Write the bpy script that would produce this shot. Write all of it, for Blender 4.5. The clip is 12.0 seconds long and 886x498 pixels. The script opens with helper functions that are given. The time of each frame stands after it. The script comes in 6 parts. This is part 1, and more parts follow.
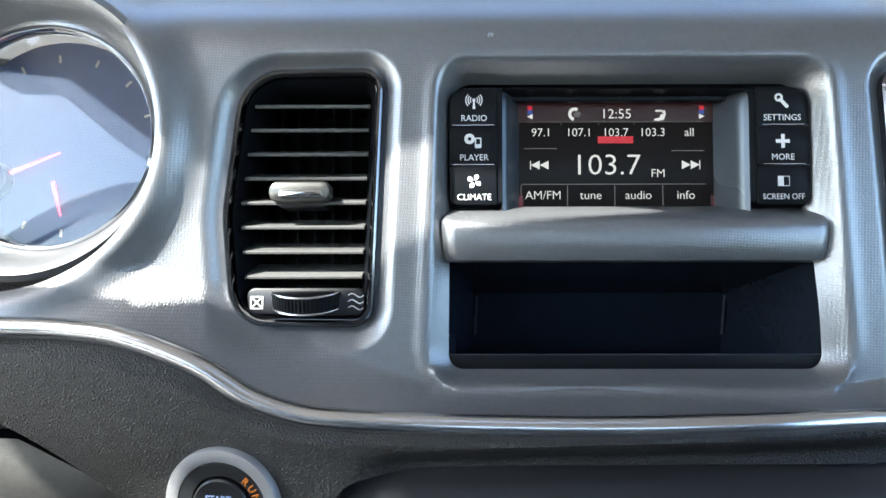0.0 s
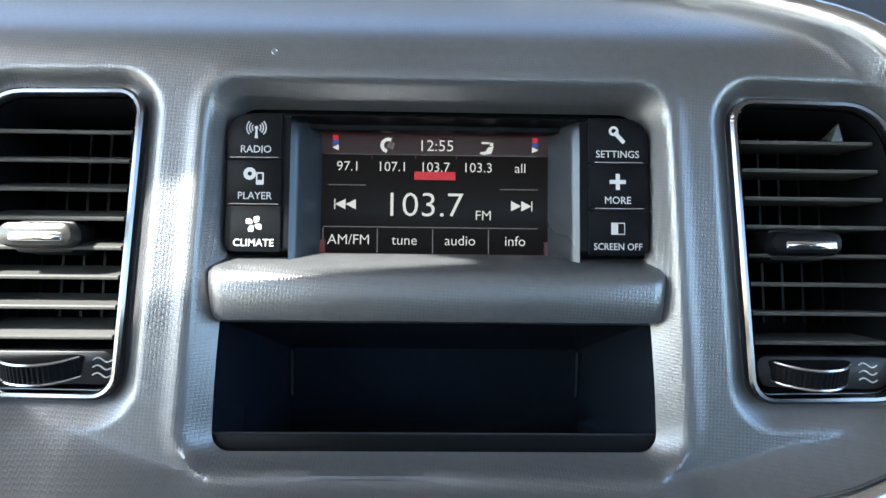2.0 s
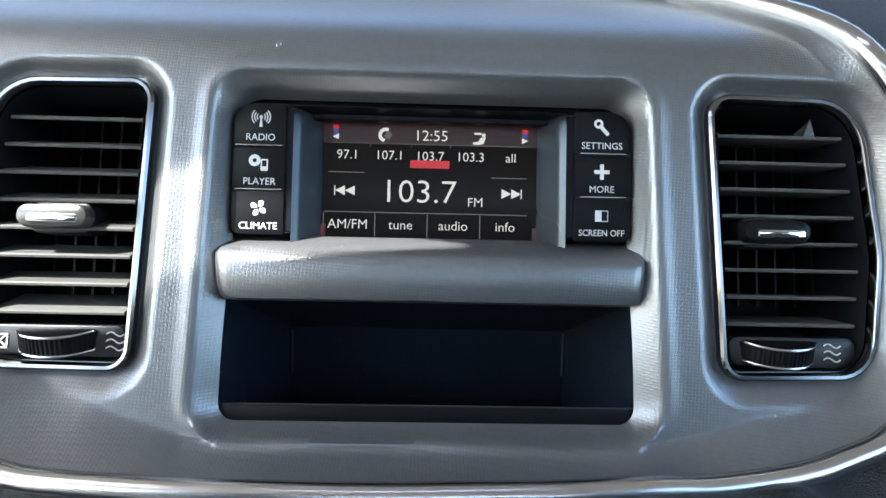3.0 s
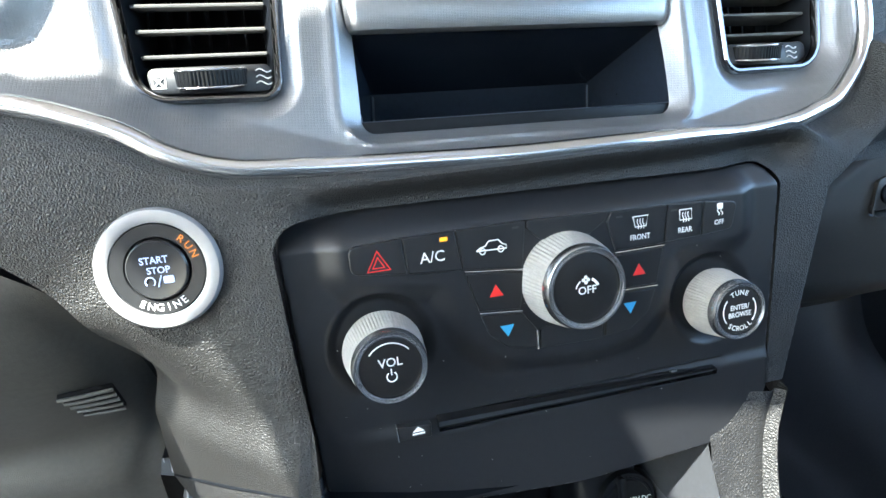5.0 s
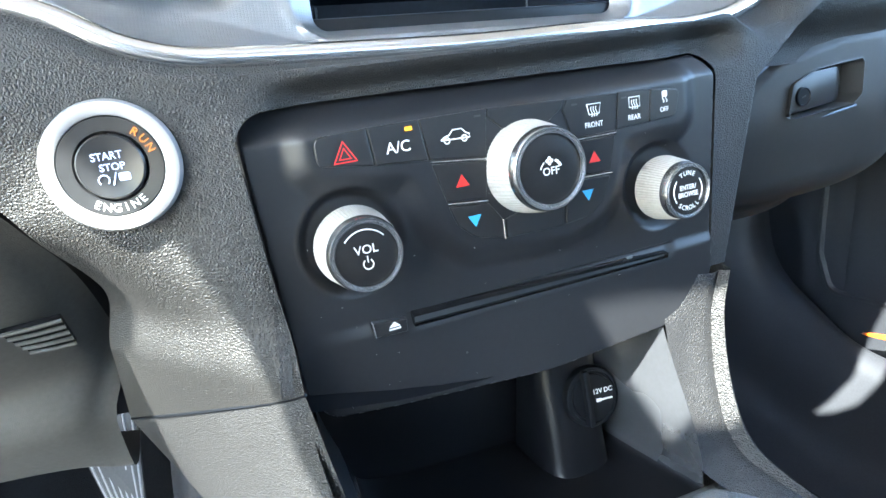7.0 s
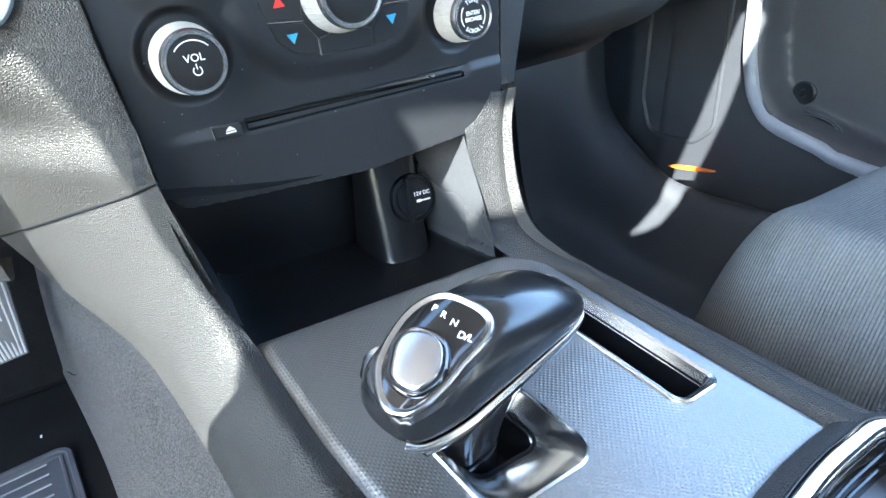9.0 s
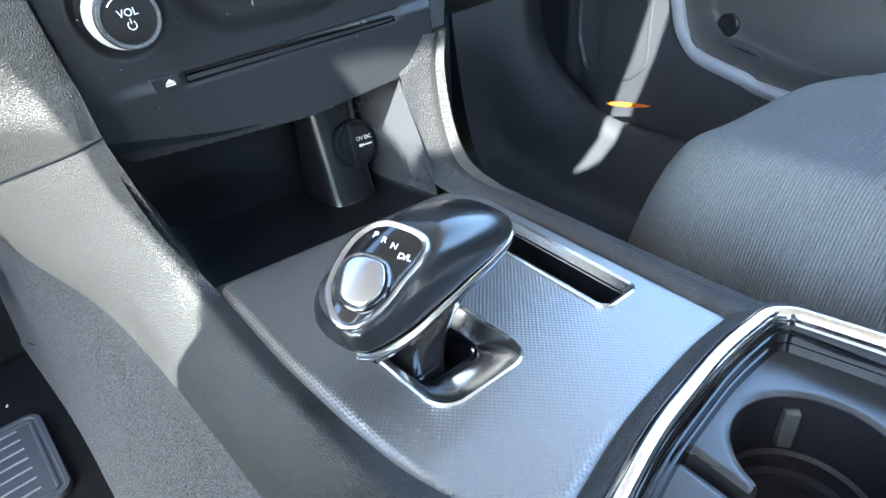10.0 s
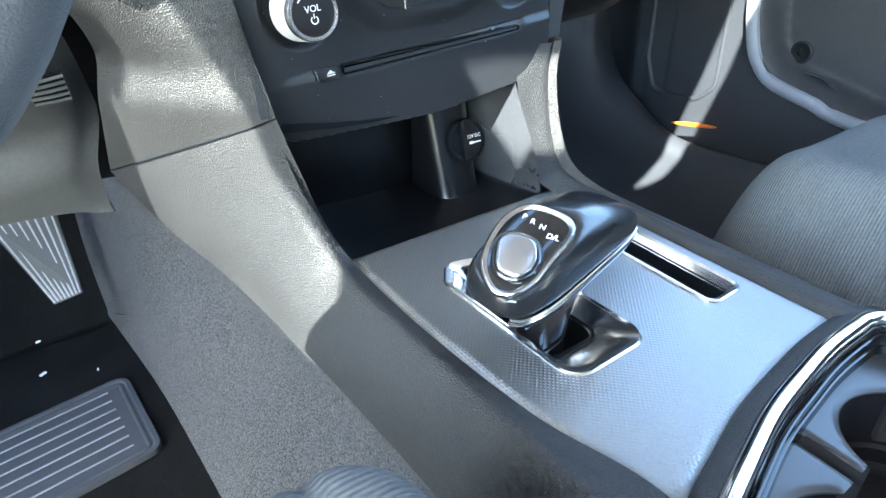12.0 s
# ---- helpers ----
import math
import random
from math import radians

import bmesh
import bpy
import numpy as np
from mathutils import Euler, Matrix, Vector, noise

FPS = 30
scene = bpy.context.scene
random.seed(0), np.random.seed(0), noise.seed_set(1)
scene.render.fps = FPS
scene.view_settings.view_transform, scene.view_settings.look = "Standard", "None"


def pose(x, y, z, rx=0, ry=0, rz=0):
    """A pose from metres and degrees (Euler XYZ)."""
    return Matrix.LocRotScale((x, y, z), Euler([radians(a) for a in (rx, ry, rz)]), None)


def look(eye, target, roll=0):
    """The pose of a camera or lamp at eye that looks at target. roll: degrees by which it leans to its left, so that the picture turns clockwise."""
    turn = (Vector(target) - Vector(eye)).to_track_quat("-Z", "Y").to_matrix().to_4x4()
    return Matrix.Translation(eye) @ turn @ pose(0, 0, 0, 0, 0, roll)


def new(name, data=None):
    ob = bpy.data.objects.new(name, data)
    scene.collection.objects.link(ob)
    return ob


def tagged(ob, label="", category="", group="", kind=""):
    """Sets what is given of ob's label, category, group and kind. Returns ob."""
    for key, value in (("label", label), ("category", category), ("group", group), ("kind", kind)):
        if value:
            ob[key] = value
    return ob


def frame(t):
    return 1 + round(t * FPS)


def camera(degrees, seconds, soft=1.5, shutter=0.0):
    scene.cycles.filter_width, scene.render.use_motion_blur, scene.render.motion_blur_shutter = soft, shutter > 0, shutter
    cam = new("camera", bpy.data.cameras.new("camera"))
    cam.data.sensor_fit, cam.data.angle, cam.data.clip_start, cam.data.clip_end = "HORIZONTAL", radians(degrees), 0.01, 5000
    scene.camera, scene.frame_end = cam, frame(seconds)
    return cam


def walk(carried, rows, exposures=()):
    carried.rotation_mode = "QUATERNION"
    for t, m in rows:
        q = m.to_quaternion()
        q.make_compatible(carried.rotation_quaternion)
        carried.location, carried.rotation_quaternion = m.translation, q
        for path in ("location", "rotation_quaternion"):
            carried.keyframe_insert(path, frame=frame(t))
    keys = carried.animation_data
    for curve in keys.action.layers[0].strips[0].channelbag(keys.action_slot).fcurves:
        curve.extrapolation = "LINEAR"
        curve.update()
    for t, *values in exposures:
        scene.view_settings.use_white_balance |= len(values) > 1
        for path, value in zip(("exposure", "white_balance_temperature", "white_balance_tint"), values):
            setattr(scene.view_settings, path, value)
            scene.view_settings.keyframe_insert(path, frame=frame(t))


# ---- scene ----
cam = camera(72.81, 12.0)
PATH = [
    (0, (-0.1134, 0.0054, 0.6887), (-0.0288, 1.9845, 0.4129), 3.77),
    (0.5, (-0.0787, 0.0350, 0.6979), (0.0565, 2.0162, 0.4604), 4.14),
    (1, (-0.0460, 0.0497, 0.7033), (0.1008, 2.0317, 0.4794), 4.18),
    (1.5, (-0.0349, 0.0516, 0.7060), (0.1044, 2.0338, 0.4788), 4.41),
    (2, (-0.0286, 0.0483, 0.7059), (0.1078, 2.0304, 0.4765), 4.69),
    (2.5, (-0.0263, 0.0437, 0.7059), (0.1053, 2.0253, 0.4699), 5.03),
    (2.7, (-0.0253, 0.0414, 0.7064), (0.1099, 2.0216, 0.4605), 5.19),
    (4.3, (-0.0986, -0.0281, 0.6569), (0.2979, 1.9021, 0.3149), 3.11),
    (4.5, (-0.1141, -0.0316, 0.6401), (0.3355, 1.8835, 0.2790), 2.30),
    (5, (-0.1457, -0.0260, 0.6013), (0.4262, 1.8466, 0.1934), 0.11),
    (5.5, (-0.1639, -0.0233, 0.5786), (0.4994, 1.8120, 0.1408), -1.94),
    (6, (-0.1703, -0.0237, 0.5685), (0.5506, 1.7867, 0.1180), -2.90),
    (6.5, (-0.1687, -0.0239, 0.5655), (0.5919, 1.7679, 0.1064), -2.90),
    (6.7, (-0.1661, -0.0257, 0.5646), (0.6069, 1.7604, 0.1036), -2.70),
    (8.3, (-0.1913, -0.0528, 0.5409), (0.7662, 1.5537, -0.1679), -0.94),
    (8.5, (-0.1906, -0.0761, 0.5478), (0.7946, 1.4880, -0.2156), -0.86),
    (9, (-0.1783, -0.1212, 0.5471), (0.8554, 1.3459, -0.3355), -1.20),
    (9.5, (-0.1751, -0.1499, 0.5519), (0.8939, 1.2277, -0.4277), -1.98),
    (10, (-0.1900, -0.1527, 0.5494), (0.9047, 1.1726, -0.4729), -2.91),
    (10.5, (-0.2058, -0.1495, 0.5496), (0.9121, 1.1416, -0.4913), -3.47),
    (11, (-0.2181, -0.1481, 0.5483), (0.9103, 1.1383, -0.4870), -3.31),
    (11.5, (-0.2322, -0.1470, 0.5477), (0.8777, 1.1750, -0.4624), -2.46),
    (12, (-0.2647, -0.1426, 0.5531), (0.7772, 1.2520, -0.4317), -0.45),
]
EXPOSURES = [(0.0, 3.15, 6300, 4), (1.0, 3.0, 6350, 4), (2.7, 3.02, 6350, 4), (4.5, 3.9, 6400, 2), (5.5, 4.5, 6350, 2), (6.5, 4.82, 6300, 2), (8.5, 4.95, 6250, 2), (12.0, 4.85, 6200, 0)]
walk(cam, [(t, look(eye, target, roll)) for t, eye, target, roll in PATH], EXPOSURES)

# ---- daylight ----
SUN_WAY = Vector((-0.85, -0.50, 1.0)).normalized()
world = bpy.data.worlds.new("sky")
scene.world = world
world.use_nodes = True
wn = world.node_tree.nodes
sky = wn.new("ShaderNodeTexSky")
sky.sky_type, sky.sun_disc = "NISHITA", False
sky.sun_elevation = math.asin(SUN_WAY.z)
sky.sun_rotation = math.atan2(SUN_WAY.x, SUN_WAY.y)
world.node_tree.links.new(sky.outputs[0], wn["Background"].inputs[0])
wn["Background"].inputs[1].default_value = 0.145
sun = new("sun", bpy.data.lights.new("sun", "SUN"))
sun.data.energy, sun.data.angle, sun.data.color = 2.95, radians(0.45), (1.0, 0.955, 0.89)
sun.matrix_world = look(tuple(SUN_WAY * 5), (0, 0, 0))


# ---- materials ----
def mat(name, base, rough=0.5, metal=0.0, spread=0.15, noise_scale=60.0, bump=None, wear=None, coat=0.0, spec=0.5):
    """A node material: base colour with variation at two scales, roughness variation and a bump.
    bump: (kind, scale, strength, depth), kind in grain, weave, dots, fabric, fuzz, fine."""
    m = bpy.data.materials.new(name)
    m.use_nodes = True
    nt = m.node_tree
    nd, ln = nt.nodes, nt.links
    b = nd["Principled BSDF"]
    b.inputs["Metallic"].default_value = metal
    b.inputs["Specular IOR Level"].default_value = spec
    b.inputs["Coat Weight"].default_value = coat
    b.inputs["Coat Roughness"].default_value = 0.32
    tc = nd.new("ShaderNodeTexCoord")

    def noise_node(scale, detail=4.0):
        n = nd.new("ShaderNodeTexNoise")
        n.inputs["Scale"].default_value, n.inputs["Detail"].default_value = scale, detail
        ln.new(tc.outputs["Object"], n.inputs["Vector"])
        return n

    big, small = noise_node(noise_scale * 0.12, 3), noise_node(noise_scale * 6, 3)
    add = nd.new("ShaderNodeMath")
    add.operation = "ADD"
    ln.new(big.outputs["Fac"], add.inputs[0])
    ln.new(small.outputs["Fac"], add.inputs[1])
    ramp = nd.new("ShaderNodeMapRange")
    ramp.inputs["From Min"].default_value, ramp.inputs["From Max"].default_value = 0.6, 1.4
    ramp.inputs["To Min"].default_value, ramp.inputs["To Max"].default_value = 1 - spread, 1 + spread
    ln.new(add.outputs[0], ramp.inputs["Value"])
    mul = nd.new("ShaderNodeVectorMath")
    mul.operation = "SCALE"
    mul.inputs[0].default_value = base[:3]
    ln.new(ramp.outputs[0], mul.inputs["Scale"])
    colour = mul.outputs[0]
    if wear:
        dust = noise_node(wear[1], 6)
        lim = nd.new("ShaderNodeMapRange")
        lim.inputs["From Min"].default_value, lim.inputs["From Max"].default_value = wear[2], wear[2] + 0.12
        ln.new(dust.outputs["Fac"], lim.inputs["Value"])
        mix = nd.new("ShaderNodeMix")
        mix.data_type = "RGBA"
        ln.new(lim.outputs[0], mix.inputs[0])
        ln.new(colour, mix.inputs[6])
        mix.inputs[7].default_value = (*wear[0], 1)
        colour = mix.outputs[2]
    ln.new(colour, b.inputs["Base Color"])
    rr = nd.new("ShaderNodeMapRange")
    rr.inputs["From Min"].default_value, rr.inputs["From Max"].default_value = 0.3, 0.7
    rr.inputs["To Min"].default_value, rr.inputs["To Max"].default_value = max(0.02, rough * 0.88), min(1, rough * 1.12)
    ln.new(big.outputs["Fac"], rr.inputs["Value"])
    ln.new(rr.outputs[0], b.inputs["Roughness"])
    if bump:
        kind, scale, strength, depth = bump
        if kind == "grain":
            t = nd.new("ShaderNodeTexVoronoi")
            t.feature = "DISTANCE_TO_EDGE"
            t.inputs["Scale"].default_value = scale
            warp = noise_node(scale * 0.7, 2)
            mixv = nd.new("ShaderNodeVectorMath")
            mixv.operation = "MULTIPLY_ADD"
            mixv.inputs[1].default_value = (0.9 / scale,) * 3
            ln.new(warp.outputs["Color"], mixv.inputs[0])
            ln.new(tc.outputs["Object"], mixv.inputs[2])
            ln.new(mixv.outputs[0], t.inputs["Vector"])
            cap = nd.new("ShaderNodeMapRange")
            cap.inputs["From Max"].default_value = 0.40
            ln.new(t.outputs["Distance"], cap.inputs["Value"])
            height = cap.outputs[0]
        elif kind in ("weave", "dots"):
            sep = nd.new("ShaderNodeSeparateXYZ")
            ln.new(tc.outputs["Object"], sep.inputs[0])
            # basket weave: cells with an upright ridge beside cells with a lying one
            waves = []
            for axis, step in (("X", scale[0]), ("Z" if depth >= 0 else "Y", scale[1])):
                turn = nd.new("ShaderNodeMath")
                turn.operation = "MULTIPLY"
                ln.new(sep.outputs[axis], turn.inputs[0])
                turn.inputs[1].default_value = 2 * math.pi / step
                sine = nd.new("ShaderNodeMath")
                sine.operation = "SINE"
                ln.new(turn.outputs[0], sine.inputs[0])
                size = nd.new("ShaderNodeMath")
                size.operation = "ABSOLUTE"
                ln.new(sine.outputs[0], size.inputs[0])
                waves.append((sine, size))
            prod = nd.new("ShaderNodeMath")
            prod.operation = "MULTIPLY"
            ln.new(waves[0][0].outputs[0], prod.inputs[0])
            ln.new(waves[1][0].outputs[0], prod.inputs[1])
            side = nd.new("ShaderNodeMapRange")
            side.inputs["From Min"].default_value, side.inputs["From Max"].default_value = -0.12, 0.12
            ln.new(prod.outputs[0], side.inputs["Value"])
            pick = nd.new("ShaderNodeMix")
            ln.new(side.outputs[0], pick.inputs[0])
            ln.new(waves[0][1].outputs[0], pick.inputs[2])
            ln.new(waves[1][1].outputs[0], pick.inputs[3])
            height = pick.outputs[0]
            if kind == "dots":
                dot = nd.new("ShaderNodeMapRange")
                dot.inputs["From Min"].default_value, dot.inputs["From Max"].default_value = 0.1, 0.75
                ln.new(prod.outputs[0], dot.inputs["Value"])
                height = dot.outputs[0]
        elif kind == "fabric":
            t = nd.new("ShaderNodeTexWave")
            t.bands_direction = "Y"
            t.inputs["Scale"].default_value, t.inputs["Distortion"].default_value = scale, 0.6
            t.inputs["Detail Scale"].default_value = 8.0
            ln.new(tc.outputs["Object"], t.inputs["Vector"])
            height = t.outputs["Fac"]
        else:
            height = noise_node(scale, 5).outputs["Fac"]
        bp = nd.new("ShaderNodeBump")
        bp.inputs["Strength"].default_value, bp.inputs["Distance"].default_value = strength, abs(depth)
        ln.new(height, bp.inputs["Height"])
        ln.new(bp.outputs[0], b.inputs["Normal"])
    return m


def glow(name, colour, strength, base=(0.02, 0.02, 0.02)):
    m = bpy.data.materials.new(name)
    m.use_nodes = True
    b = m.node_tree.nodes["Principled BSDF"]
    b.inputs["Base Color"].default_value = (*base, 1)
    b.inputs["Roughness"].default_value = 0.3
    b.inputs["Emission Color"].default_value = (*colour, 1)
    b.inputs["Emission Strength"].default_value = strength
    return m


SILVER = mat("silver_weave_paint", (0.240, 0.245, 0.259), 0.33, 0.70, 0.08, bump=("weave", (0.0029, 0.0026), 0.55, 0.00010))
PLATE = mat("brushed_silver_mesh", (0.245, 0.245, 0.243), 0.36, 0.85, 0.06, bump=("dots", (0.0032, 0.0032), 0.9, -0.00025))
GRAIN = mat("black_leather_grain", (0.009, 0.009, 0.009), 0.56, 0.0, 0.2, bump=("grain", 740, 0.62, 0.0007), spec=0.6)
CONSOLE = mat("charcoal_grained_plastic", (0.013, 0.0132, 0.014), 0.55, 0.0, 0.2, bump=("grain", 640, 0.6, 0.0007), spec=0.5)
SOFT = mat("black_soft_touch", (0.013, 0.014, 0.0165), 0.38, 0.0, 0.15, bump=("fine", 2500, 0.12, 0.0002), wear=((0.09, 0.09, 0.09), 900, 0.80), spec=0.5)
BLACK = mat("black_plastic", (0.005, 0.006, 0.008), 0.38, 0.0, 0.15, bump=("fine", 1800, 0.1, 0.0002), spec=0.17)
GLOSS = mat("gloss_black", (0.008, 0.008, 0.009), 0.09, 0.0, 0.1)
# cubby plastic again, painted lighter for the light on its side walls
LITWALL = mat("lit_cubby_wall", (0.030, 0.032, 0.036), 0.27, 0.0, 0.15, bump=("fine", 900, 0.06, 0.0002), spec=0.8)
CHROME = mat("bright_chrome", (0.78, 0.78, 0.79), 0.08, 1.0, 0.03)
DARKCHROME = mat("dark_chrome", (0.105, 0.107, 0.112), 0.16, 1.0, 0.04)
BEZEL = mat("soft_polished_chrome", (0.78, 0.78, 0.79), 0.19, 1.0, 0.04)
SATIN = mat("satin_chrome", (0.72, 0.72, 0.73), 0.22, 1.0, 0.04, bump=("fine", 900, 0.05, 0.0002))
RUBBER = mat("grey_rubber_grip", (0.30, 0.29, 0.275), 0.65, 0.0, 0.15)
SEATCLOTH = mat("charcoal_seat_cloth", (0.090, 0.097, 0.103), 0.9, 0.0, 0.25, bump=("fabric", 120, 0.8, 0.0008), spec=0.2)
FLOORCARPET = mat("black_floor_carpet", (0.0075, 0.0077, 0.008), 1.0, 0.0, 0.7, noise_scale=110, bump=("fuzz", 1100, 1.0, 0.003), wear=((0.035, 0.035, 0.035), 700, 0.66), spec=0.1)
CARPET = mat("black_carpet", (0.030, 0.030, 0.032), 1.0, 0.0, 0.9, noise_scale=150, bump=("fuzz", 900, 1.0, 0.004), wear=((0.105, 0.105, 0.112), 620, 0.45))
MATRUB = mat("floor_mat_rubber", (0.030, 0.032, 0.038), 0.6, 0.0, 0.2, bump=("fuzz", 1600, 0.25, 0.0003))
DOORP = mat("black_door_plastic", (0.024, 0.026, 0.031), 0.45, 0.0, 0.2, bump=("grain", 500, 0.3, 0.0005), spec=0.3)
GLOVE = mat("dark_glovebox_plastic", (0.025, 0.026, 0.027), 0.55, 0.0, 0.15, bump=("fine", 1500, 0.2, 0.0003))
HEAD = mat("grey_headliner", (0.42, 0.41, 0.40), 0.95, 0.0, 0.1)


# ---- shape helpers ----
def frame_on(x, y, z, lean=0.0, turn=0.0):
    """A frame on a face that looks to the rear: u right, v up along the face, w out of it."""
    n = math.hypot(1, lean)
    m = Matrix(((1, 0, 0, x), (0, lean / n, -1 / n, y), (0, 1 / n, lean / n, z), (0, 0, 0, 1)))
    return m @ Matrix.Rotation(radians(turn), 4, "Y")


def empty(name, label, category, kind="", group="", at=(0, 0, 0)):
    e = tagged(new(name), label, category, group, kind)
    e.location = at
    return e


# The dashboard and the control panel are drawn level, then moved, turned and scaled to fit the camera's views. The
# console stays as drawn.
def tier(drawn, placed, turn, scale):
    return Matrix.LocRotScale(placed, Euler([radians(a) for a in turn]), (scale,) * 3) @ Matrix.Translation(drawn).inverted()


DASH = tier((0.0, 0.300, 0.660), (-0.0129, 0.2858, 0.6646), (5.46, -3.87, -2.23), 0.972)
STACK = tier((0.0, 0.232, 0.500), (-0.0015, 0.2308, 0.5067), (9.97, -5.81, -2.86), 0.9921)
LEVEL = Matrix()
settled = [LEVEL]


def settle(p):
    """A drawn point in its place, by the tier that is being built (a matrix, or a rule of its own where one tier runs into the next)."""
    return settled[0] @ p if isinstance(settled[0], Matrix) else settled[0](p)


def obj(name, verts, faces, material, parent=None, smooth=True, label="", m=None):
    me = bpy.data.meshes.new(name)
    me.from_pydata([tuple(settle(m @ Vector(v) if m is not None else Vector(v))) for v in verts], [], faces)
    me.validate()
    me.materials.append(material)
    bm = bmesh.new()
    bm.from_mesh(me)
    bmesh.ops.recalc_face_normals(bm, faces=bm.faces)
    bm.to_mesh(me)
    bm.free()
    if smooth:
        me.polygons.foreach_set("use_smooth", [True] * len(me.polygons))
        me.set_sharp_from_angle(angle=radians(38))
    ob = new(name, me)
    if parent is not None:
        ob.parent = parent
        ob.matrix_parent_inverse = parent.matrix_basis.inverted()
    if label:
        ob["label"] = label
    return ob


def rounded(points, r, seg=6):
    """A closed outline with its corners rounded by r (one number or one for each corner)."""
    n, out = len(points), []
    for i in range(n):
        p, a, c = (Vector(points[j % n]) for j in (i, i - 1, i + 1))
        rad = r[i] if isinstance(r, (list, tuple)) else r
        d1, d2 = (a - p).normalized(), (c - p).normalized()
        ang = d1.angle(d2)
        if rad <= 0 or ang > 3.1:
            out.append(p)
            continue
        cut = min(rad / math.tan(ang / 2), (a - p).length * 0.49, (c - p).length * 0.49)
        rad = cut * math.tan(ang / 2)
        ctr = p + (d1 + d2).normalized() * (rad / math.sin(ang / 2))
        v1, v2 = p + d1 * cut - ctr, p + d2 * cut - ctr
        tot = v1.angle_signed(v2)
        for k in range(seg + 1):
            w = v1.copy()
            w.rotate(Matrix.Rotation(-tot * k / seg, 2))
            out.append(ctr + w)
    return out


def rect(w, h, r=0.0, x=0.0, y=0.0, seg=5):
    pts = [(x - w / 2, y - h / 2), (x + w / 2, y - h / 2), (x + w / 2, y + h / 2), (x - w / 2, y + h / 2)]
    return rounded(pts, r, seg) if r else [Vector(p) for p in pts]


def circle(r, n=48, x=0.0, y=0.0):
    return [Vector((x + r * math.cos(2 * math.pi * k / n), y + r * math.sin(2 * math.pi * k / n))) for k in range(n)]


def grown(outline, d):
    """The closed outline, counter-clockwise, moved outwards by d."""
    n, out = len(outline), []
    for i in range(n):
        t = (outline[(i + 1) % n] - outline[i - 1]).normalized()
        out.append(outline[i] + Vector((t.y, -t.x)) * d)
    return out


def ccw(outline):
    a = sum(p.x * q.y - q.x * p.y for p, q in zip(outline, outline[1:] + outline[:1]))
    return outline if a > 0 else outline[::-1]


def swept(outline, profile, close=False, cap=(False, False)):
    """Rings of the closed outline at each (offset, height) of the profile."""
    outline = ccw(outline)
    n, verts, faces = len(outline), [], []
    for off, h in profile:
        verts += [(p.x, p.y, h) for p in grown(outline, off)]
    k = len(profile)
    for j in range(k if close else k - 1):
        a, b = j * n, (j + 1) % k * n
        faces += [(a + i, a + (i + 1) % n, b + (i + 1) % n, b + i) for i in range(n)]
    if cap[0]:
        faces.append(tuple(range(n - 1, -1, -1)))
    if cap[1]:
        faces.append(tuple(range((k - 1) * n, k * n)))
    return verts, faces


def plate(outline, w0, w1, bevel=0.0006):
    return swept(outline, [(0, w0), (0, w1 - bevel), (-bevel * 0.3, w1 - bevel * 0.3), (-bevel, w1)], cap=(True, True))


def lathe(profile, n=64):
    verts, faces = [], []
    for r, h in profile:
        verts += [(r * math.cos(2 * math.pi * k / n), r * math.sin(2 * math.pi * k / n), h) for k in range(n)]
    for j in range(len(profile) - 1):
        a, b = j * n, (j + 1) * n
        faces += [(a + i, a + (i + 1) % n, b + (i + 1) % n, b + i) for i in range(n)]
    if profile[0][0] > 1e-6:
        faces.append(tuple(range(n - 1, -1, -1)))
    faces.append(tuple(range((len(profile) - 1) * n, len(profile) * n)))
    return verts, faces


def spline(points, n):
    """n points along a smooth line through the points."""
    p = [np.array(q, float) for q in points]
    p = [2 * p[0] - p[1]] + p + [2 * p[-1] - p[-2]]
    segs, out = len(p) - 3, []
    for k in range(n):
        s = k / (n - 1) * segs
        i = min(int(s), segs - 1)
        t = s - i
        a, b, c, d = p[i:i + 4]
        out.append(0.5 * (2 * b + (c - a) * t + (2 * a - 5 * b + 4 * c - d) * t * t + (3 * b - a - 3 * c + d) * t ** 3))
    return out


def loft(rows, nu, nv):
    """A smooth sheet through rows of points."""
    lines = [spline(r, nu) for r in rows]
    cols = [spline([l[i] for l in lines], nv) for i in range(nu)]
    verts = [tuple(cols[i][j]) for j in range(nv) for i in range(nu)]
    faces = [(j * nu + i, j * nu + i + 1, (j + 1) * nu + i + 1, (j + 1) * nu + i) for j in range(nv - 1) for i in range(nu - 1)]
    return verts, faces


def ring_spline(points, n=60):
    """A smooth closed outline through the points."""
    p = [tuple(q) for q in points]
    k = len(p)
    line = spline(p[-3:] + p + p[:3], (k + 5) * n // k + 1)
    seg = n // k
    return [Vector(q) for q in line[3 * seg: 3 * seg + k * seg]]


